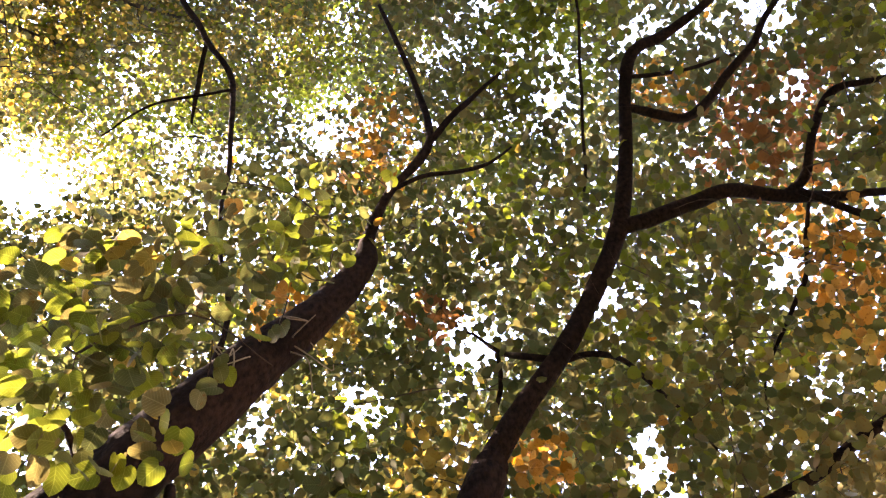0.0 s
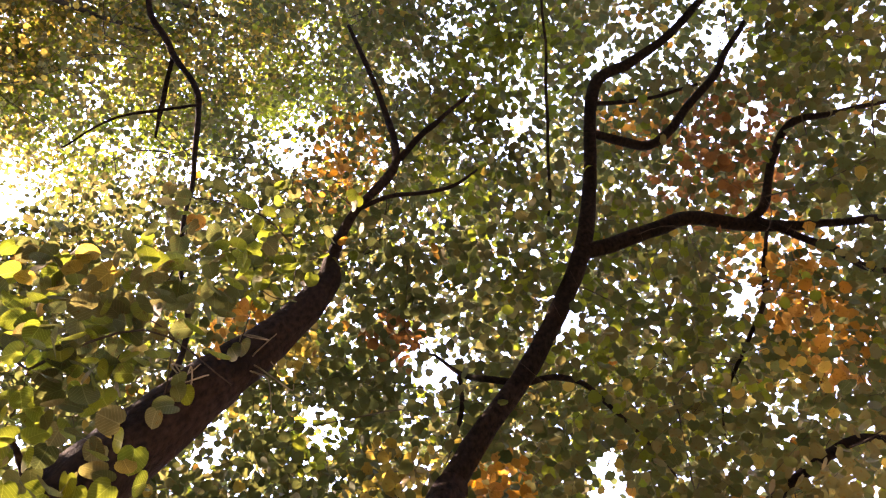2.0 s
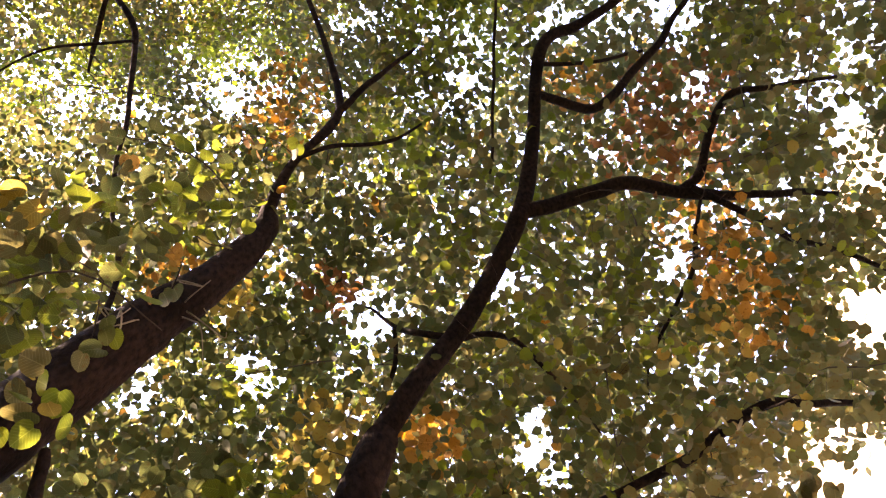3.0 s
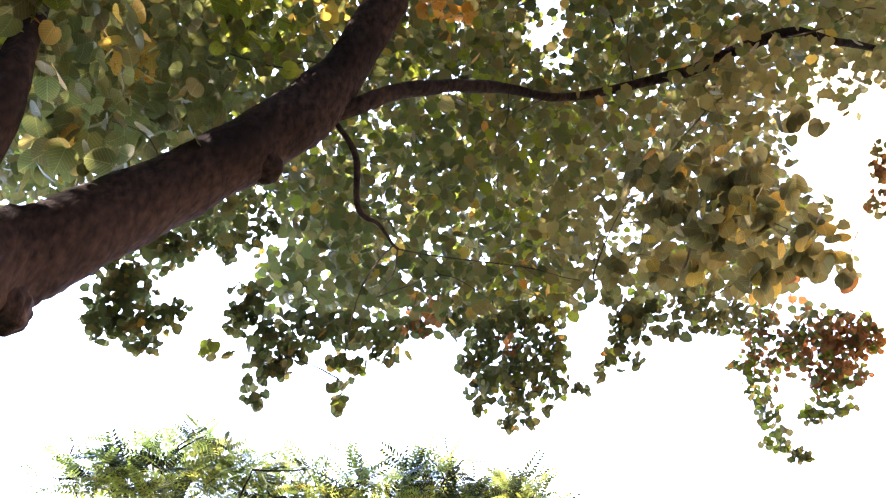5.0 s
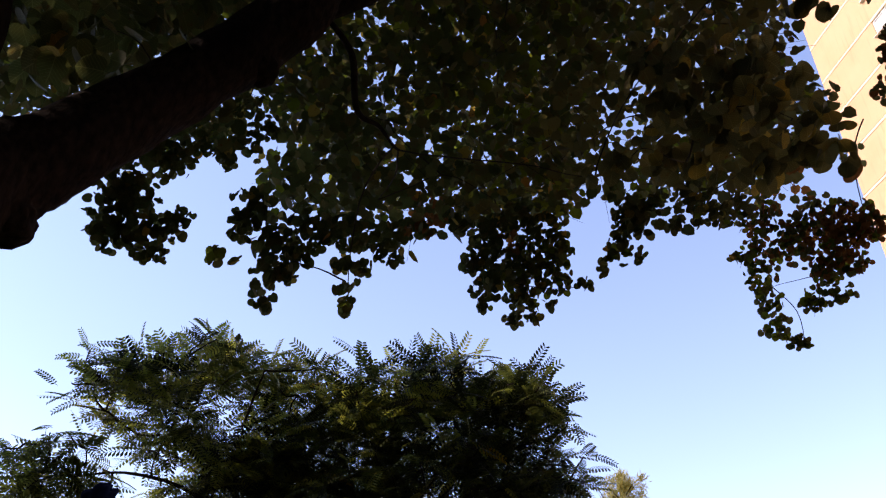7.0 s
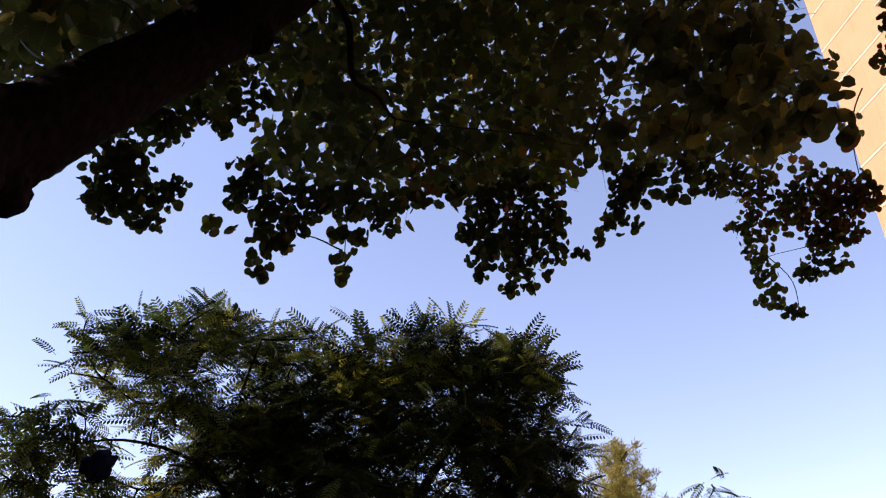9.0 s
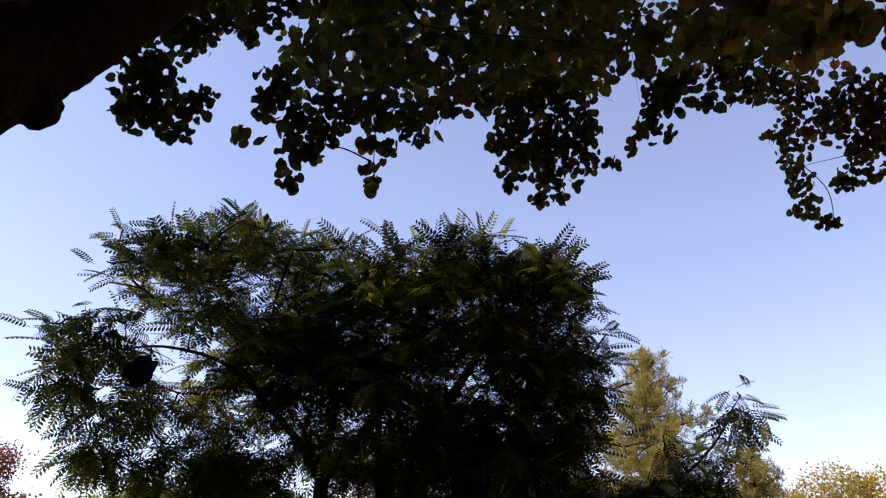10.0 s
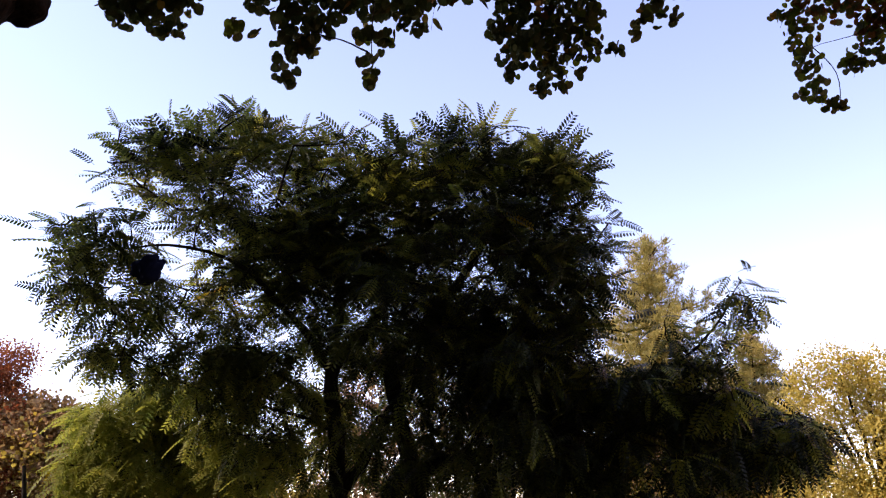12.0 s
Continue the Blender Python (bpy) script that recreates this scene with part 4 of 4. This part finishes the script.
    s0, s1 = np.vstack([crown[3], blobs[:, :3], close[3], sides[:, :3]]), np.vstack([crown[4], blobs[:, :3], close[4], sides[:, :3]])
    rel = places - np.array(STAND)
    far = np.linalg.norm(rel, axis=1)
    keep = far > 2.0
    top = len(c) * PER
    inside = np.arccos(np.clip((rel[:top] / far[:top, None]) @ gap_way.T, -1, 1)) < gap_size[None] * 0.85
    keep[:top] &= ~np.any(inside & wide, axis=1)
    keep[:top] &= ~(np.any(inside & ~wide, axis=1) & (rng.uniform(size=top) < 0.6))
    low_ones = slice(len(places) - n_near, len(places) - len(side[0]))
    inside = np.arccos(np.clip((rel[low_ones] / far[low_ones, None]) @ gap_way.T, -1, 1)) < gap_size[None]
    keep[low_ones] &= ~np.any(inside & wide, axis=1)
    # few leaves grow below the big limbs
    for pts, share in ((low, 0.9), (high[:9], 0.35), (LIMB_SIDE, 0.9), (LIMB_SIDE_UP, 0.8), (LIMB_FORK, 0.8), (LIMB_OUT[:5], 0.5), (HIGH_UP[3:], 0.8), (LIMB_SIDE_DOWN, 0.6)):
        line = smooth_line(pts, 8)
        to = line[:, :3] - np.array(STAND)
        away = np.linalg.norm(to, axis=1)
        near_line = np.arccos(np.clip((rel / far[:, None]) @ (to / away[:, None]).T, -1, 1)) < (line[:, 3] / away + 0.022)[None]
        below = np.any(near_line & (far[:, None] < away[None] + 0.1), axis=1)
        keep &= ~(below & (rng.uniform(size=len(keep)) < share))
    near_mask = np.zeros(len(places), bool)
    near_mask[-n_near:] = True
    edge_mask = np.arange(len(places)) >= top
    places, axes, normals, far, near_mask, edge_mask = (v[keep] for v in (places, axes, normals, far, near_mask, edge_mask))
    size = np.where(near_mask, rng.uniform(0.052, 0.08, len(places)),
                    rng.uniform(0.037, 0.062, len(places)) * np.where(edge_mask, np.interp(far, (4.0, 5.4), (0.9, 0.76)), np.interp(places[:, 0] + 1.2 * places[:, 1], (-1.0, 2.0), (0.98, 1.37))))

    # colours: green with olive and yellow mixed in, patches turned or coloured as sunlit
    pick = rng.uniform(size=len(places))
    broad = np.array([noise.noise(Vector(p) * 0.55) for p in places])
    slot = np.where(pick + 0.6 * broad < 0.56, 0, np.where(pick + 0.6 * broad < 0.88, 1, 2))
    slot = np.where(pick > 0.978, 3, slot)
    slot = np.where(pick < 0.007, 4, slot)
    # near leaves on the left: shade put in as green, sunlight as lime
    slot = np.where(near_mask & (places[:, 0] < 0) & (slot < 3), np.where(places[:, 1] > 1.4, rng.choice((0, 0, 0, 1), len(places)), rng.choice((0, 0, 1, 2), len(places))), slot)
    # most lime patches put sunlight through the leaves into their colour
    for x, y, z, r, kind in PATCHES_A + PATCHES_B:
        p = np.array((x, y, z)) - np.array(STAND)
        d = np.linalg.norm(p)
        turn = np.arccos(np.clip((places - np.array(STAND)) @ p / d / far, -1, 1)) * d / r
        inside = (turn < 1.3) & (np.abs(far - d) < (1.6 if d < 4.5 else 3.4)) & (rng.uniform(size=len(places)) < (0.85 if kind in ("lime", "olive", "yellow") else 0.62) * (1 - 0.5 * turn))
        slot[inside] = LEAF_KINDS.index(kind)
    turns = frames_of(axes, normals)

    mats = [LEAF[k] for k in LEAF_KINDS]
    # the leaves of the lowest sprays, each by itself
    single = np.flatnonzero(near_mask)
    single = single[np.argsort(places[single, 2])][:300]
    shapes = {}
    for i in single:
        k = int(slot[i])
        if k not in shapes:
            shapes[k] = mesh_of("leaf", HEART_V, HEART_Q, smooth=True, flat=HEART_V[:, :2] + 1)
            shapes[k].materials.append(mats[k])
        ob = new("leaf", shapes[k])
        ob.parent = tree
        ob.matrix_parent_inverse = Matrix.Translation(base).inverted()
        ob.matrix_basis = Matrix.LocRotScale(Vector(places[i]), Matrix(turns[i].tolist()).to_quaternion(), Vector((size[i],) * 3))
    rest = np.ones(len(places), bool)
    rest[single] = False
    lower = edge_mask | (far < 4.4)
    fine = rest & lower
    high_up = rest & ~lower
    for name, mask, v, q in (("lower_leaves", fine, HEART_V, HEART_Q), ("upper_leaves", high_up, PLAIN_V, PLAIN_Q)):
        vv, qq = scatter(v, q, places[mask], turns[mask], size[mask])
        flat = np.tile(HEART_V[:, :2] + 1, (int(mask.sum()), 1)) if len(v) == len(HEART_V) else None
        part(name, mesh_of(name, vv, qq, np.repeat(slot[mask], len(q)), flat=flat), mats, tree, "heart-shaped green, yellow and orange leaves", "stuff")
    # twigs of the sprays, and thin branches that carry them
    cells = {}
    for p in s0:
        cells.setdefault(tuple(np.floor(p / 0.8).astype(int)), []).append(p)
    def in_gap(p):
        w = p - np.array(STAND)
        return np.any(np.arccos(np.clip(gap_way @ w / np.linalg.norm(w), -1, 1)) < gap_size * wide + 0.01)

    pieces = [twig_mesh(s0[:len(c):3], s1[:len(c):3], 0.0022)]
    mids = [np.mean(g, axis=0) for g in cells.values()]
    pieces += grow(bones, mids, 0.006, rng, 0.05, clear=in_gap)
    v, q = joined(pieces)
    part("twigwork", mesh_of("twigwork", v, q, smooth=True), TWIG, tree, "thin dark twigs", "stuff")


CROWN_TRIES, EDGE_FILL, PER = 104000, 5500, 11
build_linden()


# ---- the tree with feathered leaves ----
def frond_shape(pairs=9, plain=False):
    """A feathered leaf one unit long: a stalk with pairs of blunt oval leaflets, arching down."""
    v, q = [], []

    def arch(t):
        return np.array((t - 0.04 * t * t, 0, 0.1 * t - 0.24 * t * t))

    for k in range(3):
        p, w = arch(k / 2), 0.011 * (1 - 0.3 * k)
        v += [p + (0, w, 0), p + (0, -w, 0)]
    for k in range(2):
        q.append((2 * k, 2 * k + 1, 2 * k + 3, 2 * k + 2))
    for k in range(pairs):
        t = 0.16 + 0.82 * k / (pairs - 1)
        p = arch(t)
        size = 0.195 * (1 - 0.9 * abs(t - 0.5) ** 1.6)
        for s in (1, -1):
            way = np.array((0.3 + 0.3 * t, s * 0.92, -0.16 - 0.2 * t))
            wide = np.array((0.92, -s * 0.36, 0.05)) * size * 0.2
            b = len(v)
            if plain:
                half = p + way * size * 0.58
                v += [p, half + wide * 1.1, p + way * size, half - wide * 1.1]
                q.append((b, b + 1, b + 2, b + 3))
                continue
            one = p + way * size * 0.3 + np.array((0, 0, 0.008))
            two = p + way * size * 0.82 + np.array((0, 0, 0.004))
            v += [p, one + wide * 0.9, two + wide * 0.85, p + way * size, two - wide * 0.85, one - wide * 0.9]
            q += [(b, b + 1, b + 2, b + 3), (b, b + 3, b + 4, b + 5)]
    return np.array(v), np.array(q)


def feather_crown(rng, clumps, ends, length=(0.25, 0.41), fronds=8):
    """Rosettes of fronds at twig ends filling flattened clumps (x, y, z, half width, half depth, half height, count)."""
    tips = []
    for x, y, z, rx, ry, rz, n in clumps:
        n = 2 * n if n < 4 else int(n * (4.0 if z < 3.2 else 3.1 if x < -1.4 else 3.7))
        u = rng.normal(0, 1, (n, 3))
        u /= np.linalg.norm(u, axis=1)[:, None]
        u *= rng.uniform(0.2, 1, (n, 1)) ** 0.5
        tips.append(u * (rx * 0.92, ry * 0.9, rz * 0.88) + (x, y, z - 0.12))
    tips = np.vstack(tips + [np.array(ends)] if ends else tips)
    n = len(tips)
    head = rng.uniform(0, 2 * math.pi, (n, 1)) + np.linspace(0, 2 * math.pi, fronds, endpoint=False)[None] + rng.normal(0, 0.25, (n, fronds))
    lift = np.interp(tips[:, 2:3], (1.8, 3.2, 4.5, 5.2), (-0.8, -0.5, -0.15, 0.35)) + rng.uniform(-0.65, 0.65, (n, fronds))
    axis = np.stack([np.cos(head) * np.cos(lift), np.sin(head) * np.cos(lift), np.sin(lift)], -1).reshape(-1, 3)
    normal = np.array((0, 0, 1.0)) + rng.normal(0, 0.45, axis.shape) + 0.5 * axis * (1, 1, 0)
    places = np.repeat(tips, fronds, 0) + rng.normal(0, 0.05, axis.shape)
    return tips, places, frames_of(axis, normal), rng.uniform(*length, len(axis)) * np.where(np.arange(len(axis)) < len(axis) - fronds * len(ends), 1, 0.75)


def feather_tree(name, label, stems, limbs, clumps, base, seed, pale, fronds=8, singles=0, ends=()):
    rng = np.random.default_rng(seed)
    tree = thing(name, base, label, "tree")
    for s in stems:
        limb("trunk", s, POD_BARK, tree, 12, 0.12)
    for s in limbs:
        limb("branch", s, POD_BARK, tree, 8, 0.12, 0.04)
    tips, places, turns, size = feather_crown(rng, clumps, ends, fronds=fronds)
    shape_v, shape_q = frond_shape()
    broad = np.array([noise.noise(Vector(p) * 0.7) for p in places])
    pick = rng.uniform(size=len(places)) + 0.5 * broad
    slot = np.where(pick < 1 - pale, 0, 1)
    # more of the middle green to the left: sunlight put into leaf colour
    lit_side = rng.uniform(size=len(places)) + 0.7 * broad < np.interp(places[:, 0], (-2.5, 0.8), (0.85, 0.35))
    slot = np.where((slot == 0) & lit_side, 3, slot)
    slot = np.where(rng.uniform(size=len(places)) > 0.998, 2, slot)
    # light green low on the left, coloured as if sunlit
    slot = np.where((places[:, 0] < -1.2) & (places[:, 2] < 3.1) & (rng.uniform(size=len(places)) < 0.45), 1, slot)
    # patches of light green and some yellow: sunlight put into frond colour
    for x, y, z, r in POD_SUNLIT:
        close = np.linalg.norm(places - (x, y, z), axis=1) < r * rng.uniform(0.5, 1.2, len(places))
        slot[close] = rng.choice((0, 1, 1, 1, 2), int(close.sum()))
    # the fronds nearest the lawn's middle, one by one
    order = np.argsort(places[:, 1])
    made = {}
    for i in order[:singles]:
        k = int(slot[i])
        if k not in made:
            made[k] = mesh_of("frond", shape_v, shape_q)
            made[k].materials.append(POD_LEAF[k])
        ob = new("frond", made[k])
        ob.parent = tree
        ob.matrix_parent_inverse = Matrix.Translation(base).inverted()
        ob.matrix_basis = Matrix.LocRotScale(Vector(places[i]), Matrix(turns[i].tolist()).to_quaternion(), Vector((size[i],) * 3))
    rest = order[singles:]
    deep = (places[rest, 2] < 3.6) | (rng.uniform(size=len(rest)) < 0.7)
    for some, (v, q) in ((rest[~deep], (shape_v, shape_q)), (rest[deep], frond_shape(9, True))):
        if len(some):
            vv, qq = scatter(v, q, places[some], turns[some], size[some])
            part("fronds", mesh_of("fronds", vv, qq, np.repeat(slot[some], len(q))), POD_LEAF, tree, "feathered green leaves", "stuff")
    bones = np.vstack([smooth_line(s, 5)[:, :3] for s in stems + limbs])
    bones = bones[bones[:, 2] > 1.6]
    pieces = grow(bones, tips, 0.018, rng, 0.05, -0.06)
    v, q = joined(pieces)
    part("twigwork", mesh_of("twigwork", v, q, smooth=True), TWIG, tree, "", "stuff")
    return tree


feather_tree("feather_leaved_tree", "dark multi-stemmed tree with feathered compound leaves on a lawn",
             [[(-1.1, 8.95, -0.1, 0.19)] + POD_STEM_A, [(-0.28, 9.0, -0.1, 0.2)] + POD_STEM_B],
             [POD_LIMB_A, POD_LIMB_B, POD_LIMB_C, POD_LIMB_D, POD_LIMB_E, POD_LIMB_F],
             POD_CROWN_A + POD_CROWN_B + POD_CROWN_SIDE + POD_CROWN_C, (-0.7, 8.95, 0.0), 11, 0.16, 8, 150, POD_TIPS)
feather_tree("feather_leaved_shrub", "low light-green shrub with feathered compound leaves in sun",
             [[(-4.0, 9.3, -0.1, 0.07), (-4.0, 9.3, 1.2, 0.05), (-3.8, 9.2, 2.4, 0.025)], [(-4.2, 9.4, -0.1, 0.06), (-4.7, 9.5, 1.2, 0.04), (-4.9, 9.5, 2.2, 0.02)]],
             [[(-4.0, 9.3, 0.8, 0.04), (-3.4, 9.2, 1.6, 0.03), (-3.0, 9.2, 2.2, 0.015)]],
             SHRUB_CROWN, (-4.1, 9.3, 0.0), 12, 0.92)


def build_bag():
    bm = bmesh.new()
    bmesh.ops.create_icosphere(bm, subdivisions=4, radius=0.125)
    for v in bm.verts:
        v.co *= 1 + 0.4 * noise.noise(v.co * 8 + Vector((3, 1, 2))) + 0.3 * noise.noise(v.co * 17) + 0.12 * noise.noise(v.co * 45)
        v.co = Vector((v.co.x * 0.98, v.co.y * 0.85, v.co.z * 0.92 + 0.35 * v.co.x)) + Vector(BAG)
    for f in bm.faces:
        f.smooth = True
    ob = part("plastic_bag", bm, BAG_PLASTIC, None)
    tagged(ob, "crumpled dark blue plastic bag snagged in a tree", "bag")


build_bag()


# ---- trees in the distance ----
def far_tree(name, label, base, height, masses, seed, kinds, leaf=0.11, count=9000, group="", shape=(FAR_V, FAR_Q)):
    """A broad-leaved tree: trunk, limbs to each mass of the crown, leaves in small clumps. masses: (x, y, z, radius)."""
    rng = np.random.default_rng(seed)
    tree = thing(name, base, label, "tree", group)
    b = np.array(base)
    limb("trunk", [(*b - (0, 0, 0.1), 0.2), (*(b + (0.05, 0, height * 0.25)), 0.15), (*(b + (0.1, 0.1, height * 0.5)), 0.1), (*(b + (0, 0.1, height * 0.85)), 0.03)], POD_BARK, tree, 10, 0.12)
    weights = np.array([m[3] ** 2 for m in masses])
    places, owner = [], []
    for k, (m, w) in enumerate(zip(masses, weights / weights.sum())):
        centre = np.array(m[:3])
        limb("branch", [(*(b + (0.05, 0.05, height * 0.3)), 0.06), (*((b + (0, 0, height * 0.5) + centre) / 2), 0.04), (*centre, 0.015)], POD_BARK, tree, 6, 0.1, 0.1)
        clumps = rng.normal(0, 1, (max(8, int(w * count / 40)), 3))
        clumps /= np.linalg.norm(clumps, axis=1)[:, None]
        clumps = clumps * rng.uniform(0.35, 1.08, (len(clumps), 1)) ** 0.6 * m[3] * (1, 1, 0.9) + centre
        leaves = np.repeat(clumps, 40, 0) + rng.normal(0, 1, (len(clumps) * 40, 3)) * np.repeat(rng.uniform(0.07, 0.17, (len(clumps), 1)), 40, 0)
        places.append(leaves)
        owner.append(np.full(len(leaves), k))
    places, owner = np.vstack(places), np.concatenate(owner)
    axes, normals = rng.normal(0, 1, places.shape), rng.normal(0, 0.7, places.shape) + (0, 0, 0.8)
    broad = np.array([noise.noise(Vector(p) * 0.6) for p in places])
    # later leaf kinds towards the top
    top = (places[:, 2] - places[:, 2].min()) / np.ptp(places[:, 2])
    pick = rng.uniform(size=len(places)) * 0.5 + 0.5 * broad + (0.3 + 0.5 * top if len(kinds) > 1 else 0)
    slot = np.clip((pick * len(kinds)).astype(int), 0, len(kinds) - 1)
    v, q = scatter(*shape, places, frames_of(axes, normals), rng.uniform(0.7, 1.2, len(places)) * leaf)
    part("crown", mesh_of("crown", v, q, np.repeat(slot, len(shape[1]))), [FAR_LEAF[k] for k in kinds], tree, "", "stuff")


far_tree("tall_linden", "tall linden with fine yellowing leaves high in the sun", (-5.6, -2.6, 0), 12.4,
         [(-3.9, -0.2, 11.4, 1.5), (-2.7, -0.4, 12.0, 1.3), (-4.9, -1.0, 11.0, 1.4), (-1.5, -0.3, 12.6, 1.2), (-5.4, -2.6, 10.5, 1.6), (-3.6, -2.2, 12.0, 1.5)],
         20, ("high_olive", "high_green", "high_yellow", "high_olive", "high_lime"), 0.052, 62000, shape=(PLAIN_V, PLAIN_Q))
# moss leaves low in this crown put its inner shade into colour
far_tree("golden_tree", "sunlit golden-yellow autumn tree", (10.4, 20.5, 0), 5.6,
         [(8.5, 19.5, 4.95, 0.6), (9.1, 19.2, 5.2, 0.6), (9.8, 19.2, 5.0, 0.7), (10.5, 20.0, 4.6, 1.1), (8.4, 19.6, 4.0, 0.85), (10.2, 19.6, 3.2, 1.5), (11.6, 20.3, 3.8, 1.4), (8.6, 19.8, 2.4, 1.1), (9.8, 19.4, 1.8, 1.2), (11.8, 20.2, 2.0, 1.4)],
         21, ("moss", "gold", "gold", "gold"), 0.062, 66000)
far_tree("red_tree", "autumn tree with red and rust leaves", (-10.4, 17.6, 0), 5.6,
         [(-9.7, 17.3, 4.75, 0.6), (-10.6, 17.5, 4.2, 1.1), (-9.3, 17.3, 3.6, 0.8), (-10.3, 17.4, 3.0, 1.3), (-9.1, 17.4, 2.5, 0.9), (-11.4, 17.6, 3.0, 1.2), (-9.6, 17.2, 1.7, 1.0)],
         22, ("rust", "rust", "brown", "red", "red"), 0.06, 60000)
for base, masses, kinds, seed in (
        ((-7.4, 24.0, 0), [(-7.2, 24, 2.6, 1.2), (-6.0, 24, 2.2, 1.3), (-8.4, 24, 2.0, 1.2), (-5.0, 24.2, 2.6, 1.2)], ("moss", "gold"), 31),
        (LEFT_BASE, LEFT_MASSES, ("moss", "gold", "rust"), 35),
        ((-2.4, 26.0, 0), [(-2.6, 26, 6.0, 1.3), (-1.4, 26, 5.6, 1.3), (-3.6, 26, 4.4, 1.4), (-0.8, 26, 3.8, 1.4), (-2.2, 26, 3.4, 1.5), (-3.6, 26, 2.2, 1.4), (-1.4, 26, 1.9, 1.4)], ("moss", "rust", "rust"), 32),
        ((1.8, 27.0, 0), [(1.0, 27, 5.6, 1.4), (2.4, 27, 5.2, 1.5), (3.4, 27, 3.8, 1.5), (1.4, 27, 3.4, 1.5), (2.6, 27, 2.2, 1.5), (0.6, 27, 2.0, 1.4)], ("moss", "moss", "gold", "rust"), 33),
        ((6.2, 22.5, 0), [(5.6, 22.5, 3.6, 1.3), (4.6, 22.5, 2.6, 1.3), (6.8, 22.5, 2.8, 1.3), (7.6, 22.5, 2.0, 1.2), (5.6, 22.5, 1.8, 1.3)], ("moss", "gold", "rust"), 34)):
    far_tree("autumn_tree", "distant autumn tree with thinning brown and yellow leaves", base, 4.6, masses, seed, kinds, 0.1, 20000, "autumn trees behind the lawn")


def conifer(name, label, base, height, width, seed, tiers):
    """A pine: straight trunk, whorls of boughs, tufts of needles."""
    rng = np.random.default_rng(seed)
    tree = thing(name, base, label, "conifer")
    b = np.array(base)
    limb("trunk", [(*(b - (0, 0, 0.1)), 0.22), (*(b + (0, 0, height * 0.5)), 0.13), (*(b + (0, 0, height)), 0.02)], POD_BARK, tree, 10, 0.1)
    pieces, tufts = [], []
    for k in range(tiers):
        t = k / (tiers - 1)
        z = height * (0.22 + 0.77 * t)
        reach = width * (1 - t) ** 0.6 * (1 + 0.25 * math.sin(k * 2.3)) + 0.18
        for a in rng.uniform(0, 2 * math.pi, 6):
            r = reach * rng.uniform(0.65, 1.15)
            end = b + (math.cos(a) * r, math.sin(a) * r, z + 0.22 * r)
            start = b + (0, 0, z - 0.1)
            mid = (start + end) / 2 + (0, 0, -0.1 * r)
            pieces.append(tube([(*start, 0.03), (*mid, 0.02), (*end, 0.008)], 4, 4))
            for s in np.linspace(0.2, 1, max(4, int(r * 8))):
                tufts.append(start * (1 - s) + end * s + rng.normal(0, 0.17, 3) + (0, 0, -0.08 * r * math.sin(s * math.pi)))
    v, q = joined(pieces)
    part("boughwork", mesh_of("boughwork", v, q), TWIG, tree, "", "stuff")
    tufts = np.repeat(np.array(tufts), 44, 0)
    axis = rng.normal(0, 0.8, tufts.shape) + (0, 0, 0.5)
    needle_v = np.array([(0, 0, 0), (0.5, 0.07, 0), (1, 0, 0), (0.5, -0.07, 0)])
    needle_q = np.array([(0, 1, 2, 3)])
    v, q = scatter(needle_v, needle_q, tufts + rng.normal(0, 0.06, tufts.shape), frames_of(axis, rng.normal(0, 1, tufts.shape)), rng.uniform(0.13, 0.24, len(tufts)))
    part("needles", mesh_of("needles", v, q), FAR_LEAF["needle"], tree, "", "stuff")


conifer("pine_tree", "tall sunlit pine with yellowish green needles", (6.4, 25.9, 0), 10.6, 3.3, 41, 24)
conifer("pine_tree", "lower sunlit pine with yellowish green needles", (8.9, 24.0, 0), 7.0, 2.2, 42, 17)
